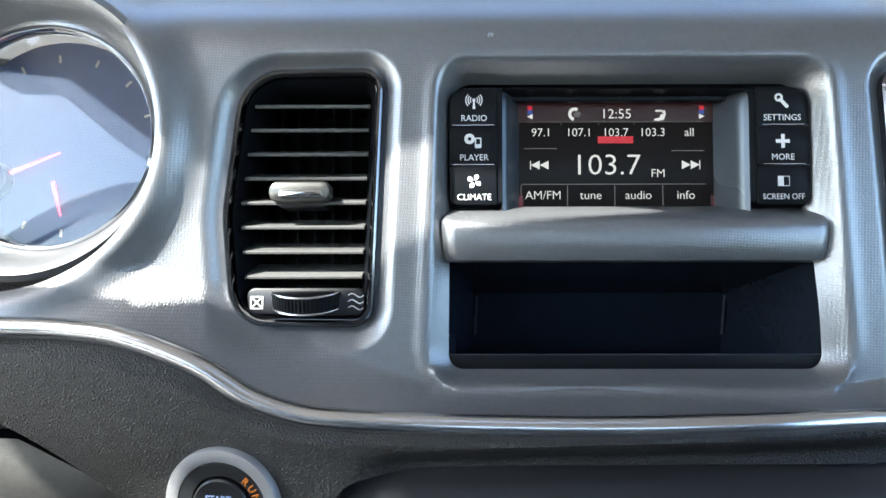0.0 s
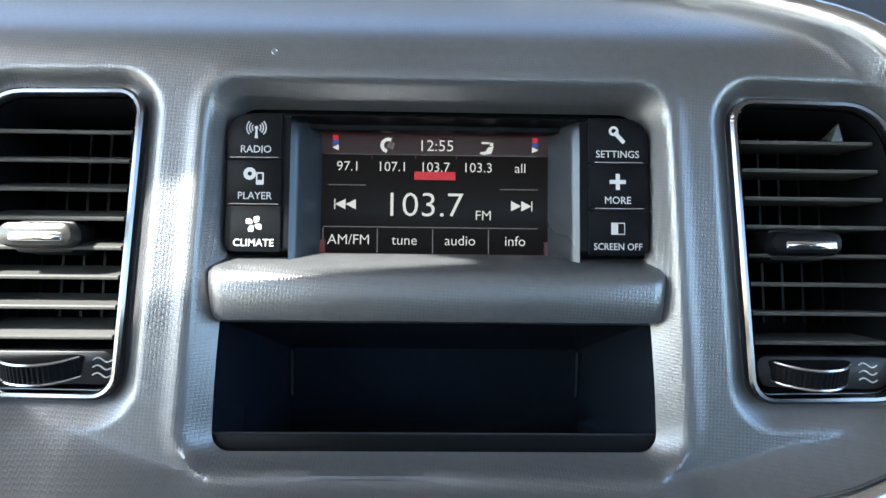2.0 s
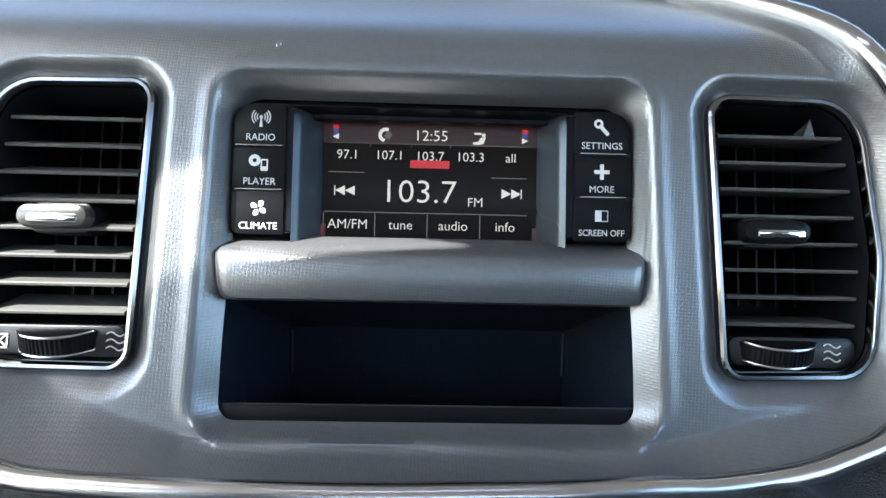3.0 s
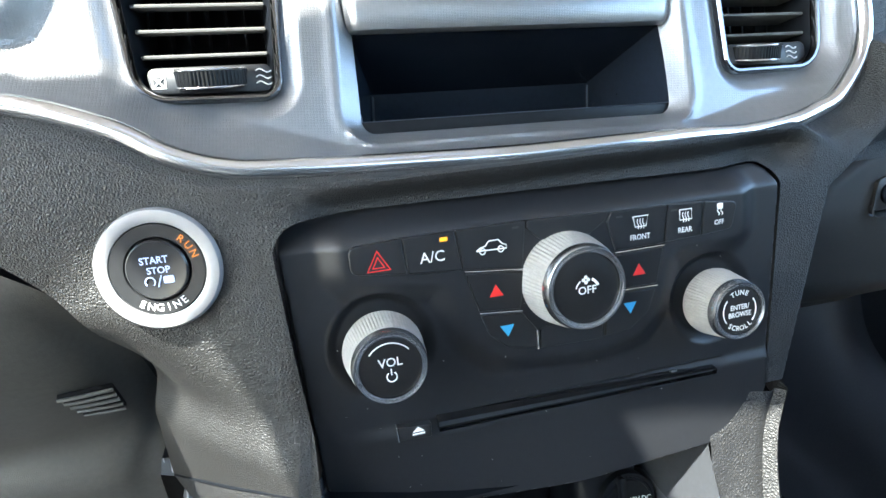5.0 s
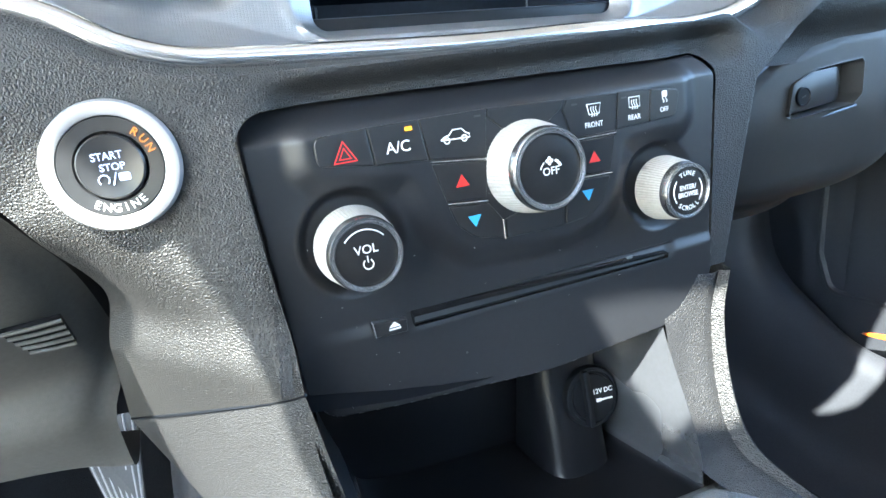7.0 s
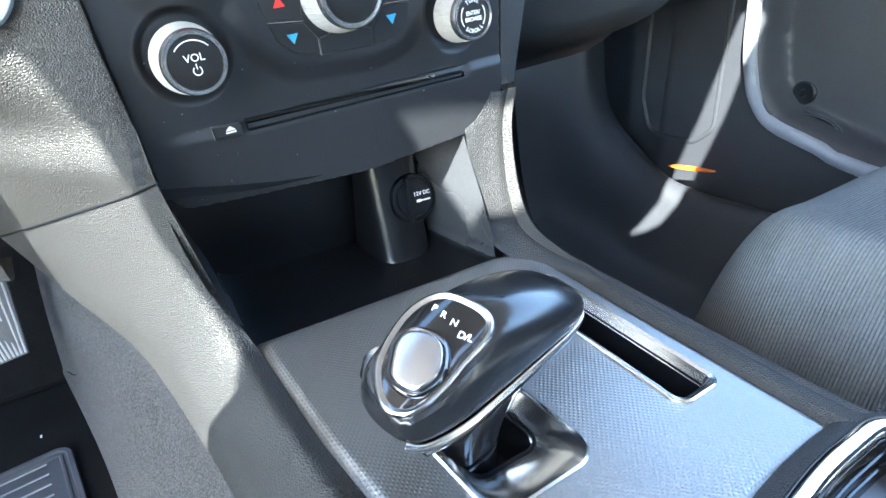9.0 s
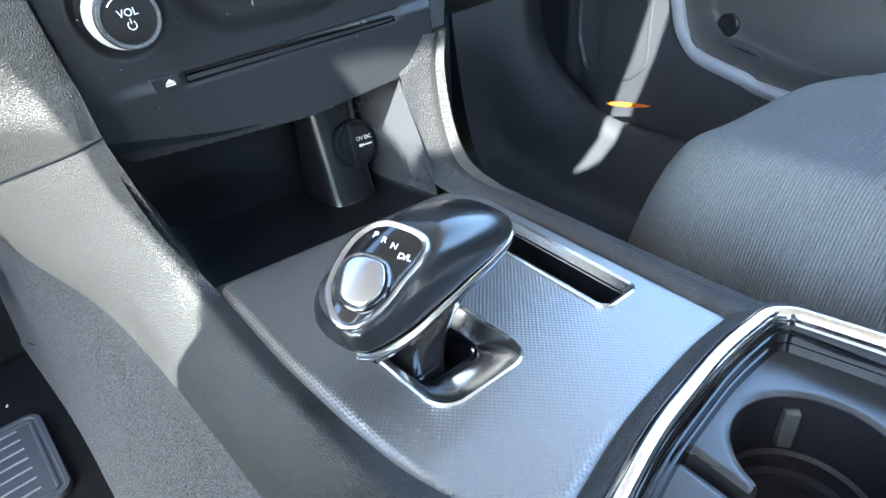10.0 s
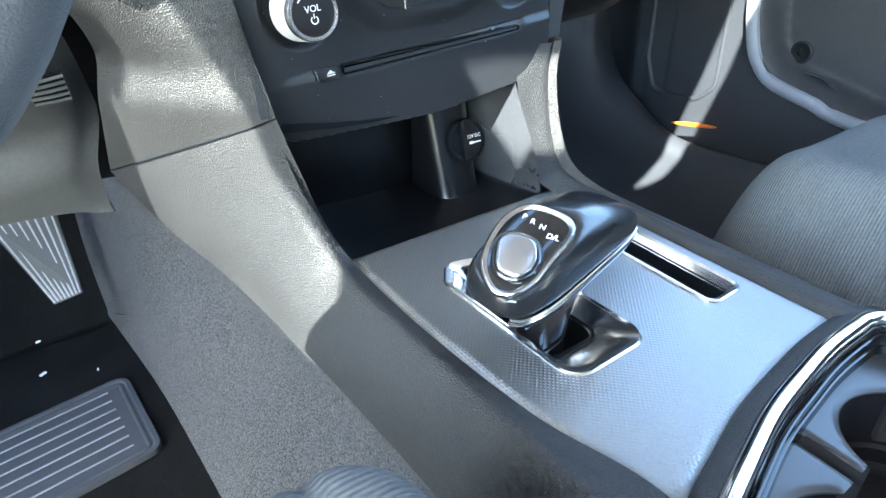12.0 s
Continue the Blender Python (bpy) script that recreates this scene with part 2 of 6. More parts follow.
def tube(points, radius, n=8, flat=1.0, closed=False, up=(0, 0, 1)):
    verts, faces, k = [], [], len(points)
    pts = [Vector(p) for p in points]
    for i, p in enumerate(pts):
        t = (pts[(i + 1) % k if closed else min(i + 1, k - 1)] - pts[i - 1 if closed or i else 0]).normalized()
        a = t.cross(Vector(up)).normalized()
        b = a.cross(t)
        for j in range(n):
            w = 2 * math.pi * j / n
            verts.append(p + a * radius * math.cos(w) + b * radius * flat * math.sin(w))
    for i in range(k if closed else k - 1):
        for j in range(n):
            c, d = i * n, (i + 1) % k * n
            faces.append((c + j, c + (j + 1) % n, d + (j + 1) % n, d + j))
    if not closed:
        faces += [tuple(range(n)), tuple(range((k - 1) * n, k * n))]
    return verts, faces


def sdf(px, pz, outline):
    """Signed distance to a closed outline, minus inside."""
    o = np.array([tuple(p) for p in outline])
    d, inside = np.full(px.shape, 1e9), np.zeros(px.shape, bool)
    for (ax, az), (bx, bz) in zip(o, np.roll(o, -1, 0)):
        ex, ez = bx - ax, bz - az
        t = np.clip(((px - ax) * ex + (pz - az) * ez) / (ex * ex + ez * ez + 1e-18), 0, 1)
        d = np.minimum(d, np.hypot(px - ax - t * ex, pz - az - t * ez))
        if ez != 0:
            inside ^= ((az > pz) != (bz > pz)) & (px < ex * (pz - az) / ez + ax)
    return np.where(inside, -d, d)


def cut_sheet(xs, zs, keep, place):
    """A grid over xs and zs, kept where keep(x, z) > 0 with its rim drawn onto that line, and put in place by place(x, z)."""
    gx, gz = np.meshgrid(xs, zs)
    val = keep(gx, gz)
    nx, nz = len(xs), len(zs)
    centre = (val[:-1, :-1] + val[1:, :-1] + val[:-1, 1:] + val[1:, 1:]) / 4 > 0
    use = np.zeros(gx.shape, int)
    for dj in (0, 1):
        for di in (0, 1):
            use[dj:nz - 1 + dj, di:nx - 1 + di] += centre
    rim = (use > 0) & (use < 4)
    rim[0], rim[-1], rim[:, 0], rim[:, -1] = False, False, False, False
    for _ in range(3):
        e = 1e-4
        rx, rz = gx[rim], gz[rim]
        v = keep(rx, rz)
        dx, dz = (keep(rx + e, rz) - v) / e, (keep(rx, rz + e) - v) / e
        q = np.maximum(dx * dx + dz * dz, 0.3)
        gx[rim], gz[rim] = rx - v * dx / q, rz - v * dz / q
    verts = place(gx, gz).reshape(-1, 3)
    ids = -np.ones(gx.size, int)
    live = np.flatnonzero(use.ravel() > 0)
    ids[live] = np.arange(len(live))
    faces = [(ids[j * nx + i], ids[j * nx + i + 1], ids[(j + 1) * nx + i + 1], ids[(j + 1) * nx + i]) for j, i in zip(*np.nonzero(centre))]
    return [tuple(v) for v in verts[live]], [tuple(int(k) for k in f) for f in faces]


def smooth(a, b, x):
    t = np.clip((x - a) / (b - a), 0, 1)
    return t * t * (3 - 2 * t)


def letters(text, size, material, parent, m, align="CENTER", name="lettering", bold=0.0, wide=1.0):
    cu = bpy.data.curves.new(name, "FONT")
    cu.body, cu.size, cu.align_x, cu.align_y = text, size, align, "CENTER"
    cu.extrude, cu.offset, cu.resolution_u = 0.00005, bold, 3
    tmp = bpy.data.objects.new(name, cu)
    scene.collection.objects.link(tmp)
    me = bpy.data.meshes.new_from_object(tmp.evaluated_get(bpy.context.evaluated_depsgraph_get()))
    bpy.data.objects.remove(tmp)
    me.name = name
    me.materials.clear()
    me.materials.append(material)
    me.transform(Matrix.Diagonal((wide, 1, 1, 1)))
    # one mesh for each character
    co = np.array([tuple(v.co) for v in me.vertices])
    tags = np.arange(len(co))
    edges = np.array([tuple(e.vertices) for e in me.edges])
    for _ in range(60):
        low = np.minimum(tags[edges[:, 0]], tags[edges[:, 1]])
        np.minimum.at(tags, edges[:, 0], low)
        np.minimum.at(tags, edges[:, 1], low)
        tags = tags[tags]
    spans = sorted((co[tags == k, 0].min(), co[tags == k, 0].max(), k) for k in set(tags))
    groups = []
    for lo, hi, k in spans:
        if groups and lo < groups[-1][0] - 0.15 * size * 0.2:
            groups[-1][0] = max(groups[-1][0], hi)
            groups[-1][1].append(k)
        else:
            groups.append([hi, [k]])
    for _, ks in groups:
        keep = np.isin(tags, ks)
        ids = np.cumsum(keep) - 1
        faces = [tuple(int(ids[i]) for i in p.vertices) for p in me.polygons if keep[p.vertices[0]]]
        one = bpy.data.meshes.new("letter")
        one.from_pydata([tuple(settle(m @ Vector(c))) for c in co[keep]], [], faces)
        one.materials.append(material)
        ob = new("letter", one)
        ob.parent = parent
        ob.matrix_parent_inverse = parent.matrix_basis.inverted()
    bpy.data.meshes.remove(me)


def face_y(z):
    """How far forward the fascia stands at height z."""
    return 0.2885 + 0.31 * (z - 0.643)


def panel_y(z):
    return 0.232 + 0.2 * (z - 0.523)


# ---- dashboard: silver fascia ----
VENT_L = rounded([(-0.1215, 0.7355), (-0.1885, 0.7345), (-0.1965, 0.668), (-0.1915, 0.6185), (-0.1265, 0.6175)], [0.009, 0.022, 0.05, 0.017, 0.009], 8)
VENT_R = [Vector((-0.0005 - p.x, p.y)) for p in VENT_L]
FRAME = rounded([(-0.0948, 0.7430), (-0.1006, 0.5930), (0.0998, 0.5930), (0.0942, 0.7430)], [0.015, 0.017, 0.017, 0.015], 10)
INNER = rounded([(-0.0893, 0.7305), (-0.0908, 0.5955), (0.0895, 0.5955), (0.0880, 0.7305)], [0.012, 0.0085, 0.0085, 0.012], 8)
DIAL = (-0.2945, 0.7075)
EDGE_LOW = [(-0.46, 0.634), (-0.38, 0.630), (-0.30, 0.6265), (-0.258, 0.6240), (-0.2300, 0.6205), (-0.198, 0.6097), (-0.176, 0.5974), (-0.1535, 0.5905), (-0.130, 0.5887),
            (-0.080, 0.5875), (-0.020, 0.5868), (0.036, 0.5880), (0.081, 0.5883), (0.112, 0.5873), (0.147, 0.5900), (0.168, 0.5950), (0.185, 0.6010), (0.200, 0.6135), (0.209, 0.625), (0.2140, 0.642),
            (0.2135, 0.668), (0.208, 0.702), (0.199, 0.733), (0.187, 0.754), (0.167, 0.777), (0.115, 0.797), (0.04, 0.814)]
LOWER = EDGE_LOW[:20]
EDGE = [Vector(p) for p in spline(EDGE_LOW, 120)]
RIM = EDGE + [Vector(p) for p in [(-0.05, 0.825), (-0.46, 0.828)]]


def flare(x):
    """How far the fascia's lower edge juts out and over how wide a shelf."""
    return np.interp(x, (-0.30, -0.20, -0.10, 0.05, 0.12, 0.17, 0.21), (0.018, 0.021, 0.0255, 0.0255, 0.0185, 0.013, 0.009)), np.interp(x, (-0.2, -0.14, -0.10, 0.10, 0.14, 0.2), (0.026, 0.018, 0.0060, 0.0060, 0.015, 0.014))


def fascia_y(x, z):
    y = face_y(z) - 0.004 + 2.4 * 0.007 * np.log1p(np.exp(np.clip((z - 0.764) / 0.007, -30, 30)))
    for v in (VENT_L, VENT_R):
        y = y + 0.007 * (1 - smooth(0.0, 0.011, sdf(x, z, v)))
    a, b = np.clip(sdf(x, z, INNER) + 0.0015, 0, None), np.clip(-sdf(x, z, FRAME), 0, None)
    s = b / (a + b + 1e-6)
    deep = 0.0065 + 0.0080 * smooth(0.615, 0.690, z)
    y = y + deep * np.where(s < 0.3, s * s / 0.6, s - 0.15) / 0.85
    y = y - 0.0010 * np.exp(-((sdf(x, z, FRAME) - 0.0015) / 0.0035) ** 2) - 0.0042 * smooth(0.602, 0.596, z) * np.exp(-((sdf(x, z, FRAME) + 0.0004) / 0.0016) ** 2)
    r = np.hypot(x - DIAL[0], z - DIAL[1])
    y = y - 0.010 * np.exp(-((r - 0.072) / 0.010) ** 2)
    d = sdf(x, z, EDGE + [Vector((-0.05, 0.95)), Vector((-0.46, 0.95))])
    far, wide = flare(x)
    return y - far * np.clip(1 + d / wide, 0, 1) ** 1.5


def fascia_keep(x, z):
    k = -sdf(x, z, RIM)
    for v in (VENT_L, VENT_R, INNER):
        k = np.minimum(k, sdf(x, z, v) + 0.0015)
    return np.minimum(k, np.hypot(x - DIAL[0], z - DIAL[1]) - 0.069)


settled[0] = DASH
dash = empty("dashboard", "silver textured dashboard fascia with chrome lower edge and black pad", "dashboard")
v, f = cut_sheet(np.linspace(-0.44, 0.25, 660), np.linspace(0.565, 0.826, 310), fascia_keep,
                 lambda x, z: np.stack([x, fascia_y(x, z), z], -1))
obj("fascia", v, f, SILVER, dash, label="silver grey weave-textured fascia panel")
strip = [(p.x, float(fascia_y(np.array([p.x]), np.array([p.y]))[0]) - 0.0005, p.y) for p in EDGE]
v, f = tube(strip, 0.0050, 10, 1.0, up=(0, 1, 0))
obj("chrome_strip", v, f, SATIN, dash, label="satin chrome trim strip")

# pad behind the fascia, from the windscreen down to the glovebox
def pad_y(x, z):
    y = face_y(z) + 0.010 + 2.4 * 0.012 * np.log1p(np.exp(np.clip((z - 0.772) / 0.012, -30, 30)))
    return y + 0.03 * smooth(0.60, 0.56, z) + 0.13 * smooth(0.36, 0.74, x)


v, f = cut_sheet(np.linspace(-0.80, 0.80, 160), np.linspace(0.552, 0.86, 60),
                 lambda x, z: np.minimum(np.minimum(sdf(x, z, grown(ccw(RIM), -0.012)), np.hypot(x - DIAL[0], z - DIAL[1]) - 0.066), 0.02),
                 lambda x, z: np.stack([x, pad_y(x, z), z], -1))
obj("pad", v, f, GRAIN, dash, label="black grained dashboard pad")
v, f = loft([[(-0.8, 0.55, 0.858), (0, 0.56, 0.862), (0.8, 0.55, 0.858)], [(-0.8, 0.8, 0.87), (0, 0.86, 0.87), (0.8, 0.8, 0.87)]], 12, 6)
obj("cowl", v, f, GRAIN, dash)

# ---- black surround of the centre stack and its flank ----
PANEL = rounded([(-0.137, 0.5655), (-0.131, 0.437), (-0.122, 0.4195), (0.0, 0.4085), (0.0830, 0.4125), (0.1175, 0.437), (0.1275, 0.5615)],
                [0.013, 0.01, 0.012, 0.2, 0.004, 0.008, 0.013], 8)
left_rows = [
    [(-0.36, 0.266, 0.629), (-0.23, 0.259, 0.6195), (-0.18, 0.2510, 0.599), (-0.156, 0.2465, 0.5905), (-0.137, 0.2445, 0.5885)],
    [(-0.275, 0.258, 0.582), (-0.222, 0.2515, 0.584), (-0.18, 0.2490, 0.580), (-0.156, 0.2445, 0.575), (-0.137, 0.2425, 0.572)],
    [(-0.236, 0.256, 0.548), (-0.208, 0.2485, 0.552), (-0.178, 0.2460, 0.552), (-0.154, 0.2405, 0.5545), (-0.137, 0.2376, 0.556)],
    [(-0.221, 0.258, 0.522), (-0.198, 0.2455, 0.524), (-0.172, 0.2400, 0.522), (-0.151, 0.2335, 0.522), (-0.1355, 0.2308, 0.522)],
    [(-0.210, 0.300, 0.472), (-0.187, 0.262, 0.474), (-0.160, 0.236, 0.479), (-0.143, 0.2250, 0.480), (-0.1325, 0.2222, 0.480)],
    [(-0.2096, 0.362, 0.378), (-0.171, 0.290, 0.4075), (-0.142, 0.239, 0.4285), (-0.133, 0.2215, 0.4365), (-0.1275, 0.2155, 0.440)],
]


def runs_on(shift=0.0):
    """Blends from the dash fit at the fascia's edge over the panel fit down to the console, which it reaches sooner on
    the driver's side.
    """
    def place(p):
        high, low = np.interp(p.x, (-0.125, 0.02), (0.485 + shift, 0.430)), np.interp(p.x, (-0.125, 0.02), (0.440 + shift, 0.345))
        edge = np.interp(p.x, [q[0] for q in LOWER], [q[1] for q in LOWER])
        up, down = float(smooth(-0.0075 - 0.03 * float(smooth(0.134, 0.175, p.x)), -0.0005, p.z - edge)), float(smooth(high, low, p.z))
        q = (STACK @ p).lerp(DASH @ p, up)
        return q.lerp(p, down)
    return place


settled[0] = runs_on()
stack = empty("centre_stack_surround", "black leather-grained surround of the centre stack", "dashboard trim")
v, f = loft(left_rows, 40, 70)
obj("left_flank", v, f, GRAIN, stack)
JOIN = np.array(sorted((p[2], p[1]) for p in spline([row[-1] for row in left_rows], 60)))


def surround_edge(z):
    return 0.1365 + 0.27 * (z - 0.45) + 1.1 * np.clip(z - 0.545, 0, None)


def surround_y(x, z):
    y = panel_y(z) - 0.001
    edge = np.interp(x, [p[0] for p in LOWER], [p[1] for p in LOWER])
    y = y + (face_y(edge) - 0.002 - flare(x)[0] - panel_y(edge)) * smooth(0.562, edge, z)
    y = y + 0.010 * smooth(0.552, 0.566, z) * smooth(0.580, 0.567, z) * smooth(-0.137, -0.112, x) * smooth(0.150, 0.130, x) + 0.0065 * smooth(0.085, 0.115, x) * smooth(0.582, 0.566, z)
    near = smooth(-0.137, -0.095, x)
    y = near * y + (1 - near) * np.interp(z, JOIN[:, 0], JOIN[:, 1])
    e = surround_edge(z)
    return y + 0.12 * smooth(e - 0.005, e + 0.014, x) ** 1.5


v, f = cut_sheet(np.linspace(-0.1372, 0.30, 230), np.linspace(0.44, 0.645, 120), lambda x, z: np.minimum(np.minimum(sdf(x, z, PANEL) - 0.0005, surround_edge(z) + 0.014 - x), np.interp(x, [p[0] for p in LOWER], [p[1] for p in LOWER]) + 0.001 - z),
                 lambda x, z: np.stack([x, surround_y(x, z), z], -1))
obj("front", v, f, GRAIN, stack)

# ---- centre console body ----
settled[0] = LEVEL
console = empty("centre_console", "charcoal grained centre console with silver plate and cup holders", "console")
flank = [
    [(-0.1275, 0.2155, 0.4395), (-0.138, 0.234, 0.4300), (-0.171, 0.290, 0.4070), (-0.2096, 0.362, 0.3775)],
    [(-0.118, 0.208, 0.400), (-0.130, 0.224, 0.390), (-0.152, 0.275, 0.354), (-0.180, 0.362, 0.318)],
    [(-0.108, 0.198, 0.362), (-0.122, 0.206, 0.355), (-0.140, 0.250, 0.315), (-0.150, 0.320, 0.277)],
    [(-0.099, 0.175, 0.3375), (-0.114, 0.178, 0.338), (-0.131, 0.190, 0.305), (-0.138, 0.210, 0.268)],
    [(-0.100, 0.100, 0.333), (-0.114, 0.100, 0.334), (-0.129, 0.100, 0.303), (-0.134, 0.100, 0.266)],
    [(-0.094, 0.010, 0.329), (-0.112, 0.010, 0.330), (-0.128, 0.010, 0.30), (-0.132, 0.010, 0.262)],
    [(-0.080, -0.060, 0.327), (-0.110, -0.060, 0.328), (-0.128, -0.060, 0.30), (-0.132, -0.060, 0.26)],
    [(-0.095, -0.140, 0.325), (-0.112, -0.140, 0.325), (-0.128, -0.140, 0.30), (-0.132, -0.140, 0.26)],
    [(-0.095, -0.400, 0.325), (-0.112, -0.400, 0.325), (-0.128, -0.400, 0.30), (-0.132, -0.400, 0.26)],
]
v, f = loft(flank, 30, 110)
obj("left_side", v, f, CONSOLE, console)
joint = [Vector(p) for p in spline([(-0.1270, 0.2157, 0.4397), (-0.138, 0.2342, 0.4302), (-0.171, 0.2895, 0.4072), (-0.209, 0.3605, 0.3785)], 40)]
v, f = tube(joint, 0.0009, 6)
obj("joint_gap", v, f, BLACK, console, label="dark joint line")
settled[0] = runs_on()
right = [
    [(0.082, 0.2260, 0.4390), (0.113, 0.2160, 0.4388), (0.1200, 0.2162, 0.4388), (0.1290, 0.2250, 0.4390), (0.145, 0.37, 0.42)],
    [(0.080, 0.2125, 0.414), (0.096, 0.2115, 0.413), (0.1120, 0.2105, 0.413), (0.1215, 0.2185, 0.410), (0.140, 0.37, 0.36)],
    [(0.0805, 0.2030, 0.377), (0.095, 0.2020, 0.377), (0.1110, 0.2015, 0.377), (0.1215, 0.2080, 0.374), (0.138, 0.36, 0.31)],
    [(0.088, 0.1950, 0.351), (0.102, 0.1935, 0.352), (0.1170, 0.1920, 0.353), (0.1280, 0.197, 0.350), (0.140, 0.33, 0.27)],
    [(0.101, 0.1780, 0.337), (0.113, 0.1745, 0.340), (0.1260, 0.1690, 0.3410), (0.1355, 0.171, 0.335), (0.142, 0.25, 0.25)],
    [(0.119, 0.140, 0.331), (0.125, 0.140, 0.337), (0.1310, 0.140, 0.3375), (0.1385, 0.140, 0.329), (0.143, 0.16, 0.24)],
    [(0.120, 0.090, 0.329), (0.126, 0.090, 0.3348), (0.1320, 0.090, 0.335), (0.1400, 0.090, 0.324), (0.143, 0.09, 0.22)],
    [(0.121, -0.045, 0.321), (0.127, -0.045, 0.328), (0.137, -0.045, 0.327), (0.145, -0.045, 0.315), (0.146, -0.045, 0.20)],
    [(0.135, -0.080, 0.324), (0.146, -0.080, 0.324), (0.155, -0.080, 0.323), (0.160, -0.080, 0.312), (0.160, -0.08, 0.20)],
    [(0.152, -0.400, 0.322), (0.156, -0.400, 0.322), (0.160, -0.400, 0.321), (0.164, -0.400, 0.31), (0.164, -0.40, 0.20)],
]
v, f = loft(right, 26, 90)
obj("right_side", v, f, CONSOLE, console)


settled[0] = LEVEL


def plate_z(y):
    return 0.3275 + 0.055 * (y - 0.02) + 0.1 * max(0.0, y - 0.12) ** 1.5


# ---- silver console plate with shift gate and card slot ----
GATE = rounded([(-0.060, 0.128), (-0.046, 0.146), (-0.022, 0.140), (0.0065, 0.070), (0.0080, 0.0150), (-0.0565, 0.0150)], [0.012, 0.010, 0.014, 0.030, 0.0145, 0.0145], 10)
SLOT = rounded([(0.070, 0.011), (0.104, 0.011), (0.106, 0.15), (0.072, 0.15)], 0.008, 6)
PLATE_RIM = rounded([(-0.0975, 0.192), (-0.0985, 0.10), (-0.0935, 0.01), (-0.080, -0.062), (-0.064, -0.064), (-0.013, -0.0505), (0.058, -0.0425), (0.1222, -0.0425), (0.1200, 0.192)],
                    [0.001, 0.3, 0.3, 0.002, 0.1, 0.3, 0.3, 0.002, 0.006], 5)
v, f = cut_sheet(np.linspace(-0.10, 0.124, 150), np.linspace(-0.066, 0.196, 160),
                 lambda x, y: np.minimum(-sdf(x, y, PLATE_RIM), np.minimum(sdf(x, y, GATE) + 0.001, sdf(x, y, SLOT) + 0.001)),
                 lambda x, y: np.stack([x, y, np.vectorize(plate_z)(y) - 0.003 * (1 - smooth(0, 0.006, -sdf(x, y, PLATE_RIM)))], -1))
obj("silver_plate", v, f, PLATE, console, label="silver mesh-patterned console plate")

# ---- floor and shell ----
v, f = loft([[(-0.9, -1.9, 0), (0.9, -1.9, 0)], [(-0.9, 0.5, 0), (0.9, 0.5, 0)], [(-0.9, 0.8, 0.02), (0.9, 0.8, 0.02)], [(-0.9, 1.0, 0.35), (0.9, 1.0, 0.35)], [(-0.9, 1.02, 0.8), (0.9, 1.02, 0.8)]], 20, 40)
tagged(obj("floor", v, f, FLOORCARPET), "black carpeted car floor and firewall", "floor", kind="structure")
tunnel = [[(-0.196, 0.40, 0.357), (-0.168, 0.384, 0.311), (-0.146, 0.322, 0.273), (-0.134, 0.212, 0.264), (-0.130, 0.10, 0.262), (-0.129, -0.4, 0.256)],
          [(-0.190, 0.425, 0.330), (-0.160, 0.398, 0.285), (-0.137, 0.330, 0.248), (-0.126, 0.214, 0.232), (-0.122, 0.10, 0.228), (-0.121, -0.4, 0.222)],
          [(-0.188, 0.48, 0.27), (-0.156, 0.42, 0.235), (-0.136, 0.34, 0.205), (-0.127, 0.22, 0.185), (-0.124, 0.10, 0.18), (-0.124, -0.4, 0.17)],
          [(-0.196, 0.56, 0.17), (-0.170, 0.45, 0.155), (-0.153, 0.36, 0.135), (-0.146, 0.22, 0.115), (-0.144, 0.10, 0.11), (-0.144, -0.4, 0.11)],
          [(-0.206, 0.68, 0.06), (-0.190, 0.50, 0.055), (-0.180, 0.38, 0.05), (-0.174, 0.22, 0.045), (-0.172, 0.1, 0.045), (-0.172, -0.4, 0.045)],
          [(-0.226, 0.80, 0.006), (-0.206, 0.58, 0.003), (-0.200, 0.42, 0.002), (-0.197, 0.22, 0.002), (-0.196, 0.1, 0.002), (-0.196, -0.4, 0.002)]]
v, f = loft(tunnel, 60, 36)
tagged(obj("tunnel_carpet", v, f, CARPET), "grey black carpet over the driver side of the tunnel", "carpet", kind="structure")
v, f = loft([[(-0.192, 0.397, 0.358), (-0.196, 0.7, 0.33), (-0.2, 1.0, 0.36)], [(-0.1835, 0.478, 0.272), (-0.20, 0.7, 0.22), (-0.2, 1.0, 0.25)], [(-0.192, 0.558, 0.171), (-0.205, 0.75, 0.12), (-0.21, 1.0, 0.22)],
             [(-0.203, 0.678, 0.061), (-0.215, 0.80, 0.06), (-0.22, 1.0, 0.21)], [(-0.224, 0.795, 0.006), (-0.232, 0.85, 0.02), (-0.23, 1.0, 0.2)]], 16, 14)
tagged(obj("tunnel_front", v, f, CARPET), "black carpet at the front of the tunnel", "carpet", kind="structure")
v, f = loft([[(0.142, -0.4, 0.24), (0.142, 0.1, 0.24), (0.142, 0.4, 0.42), (0.142, 1.0, 0.45)], [(0.165, -0.4, 0.1), (0.165, 0.1, 0.1), (0.165, 0.4, 0.15), (0.17, 1.0, 0.25)], [(0.2, -0.4, 0.003), (0.2, 0.1, 0.003), (0.2, 0.4, 0.003), (0.2, 0.9, 0.03)]], 30, 14)
# the passenger side takes the darker carpet to stand for the footwell's shade
tagged(obj("tunnel_carpet", v, f, FLOORCARPET), "black carpet over the passenger side of the tunnel, darker for its shade", "carpet", kind="structure")


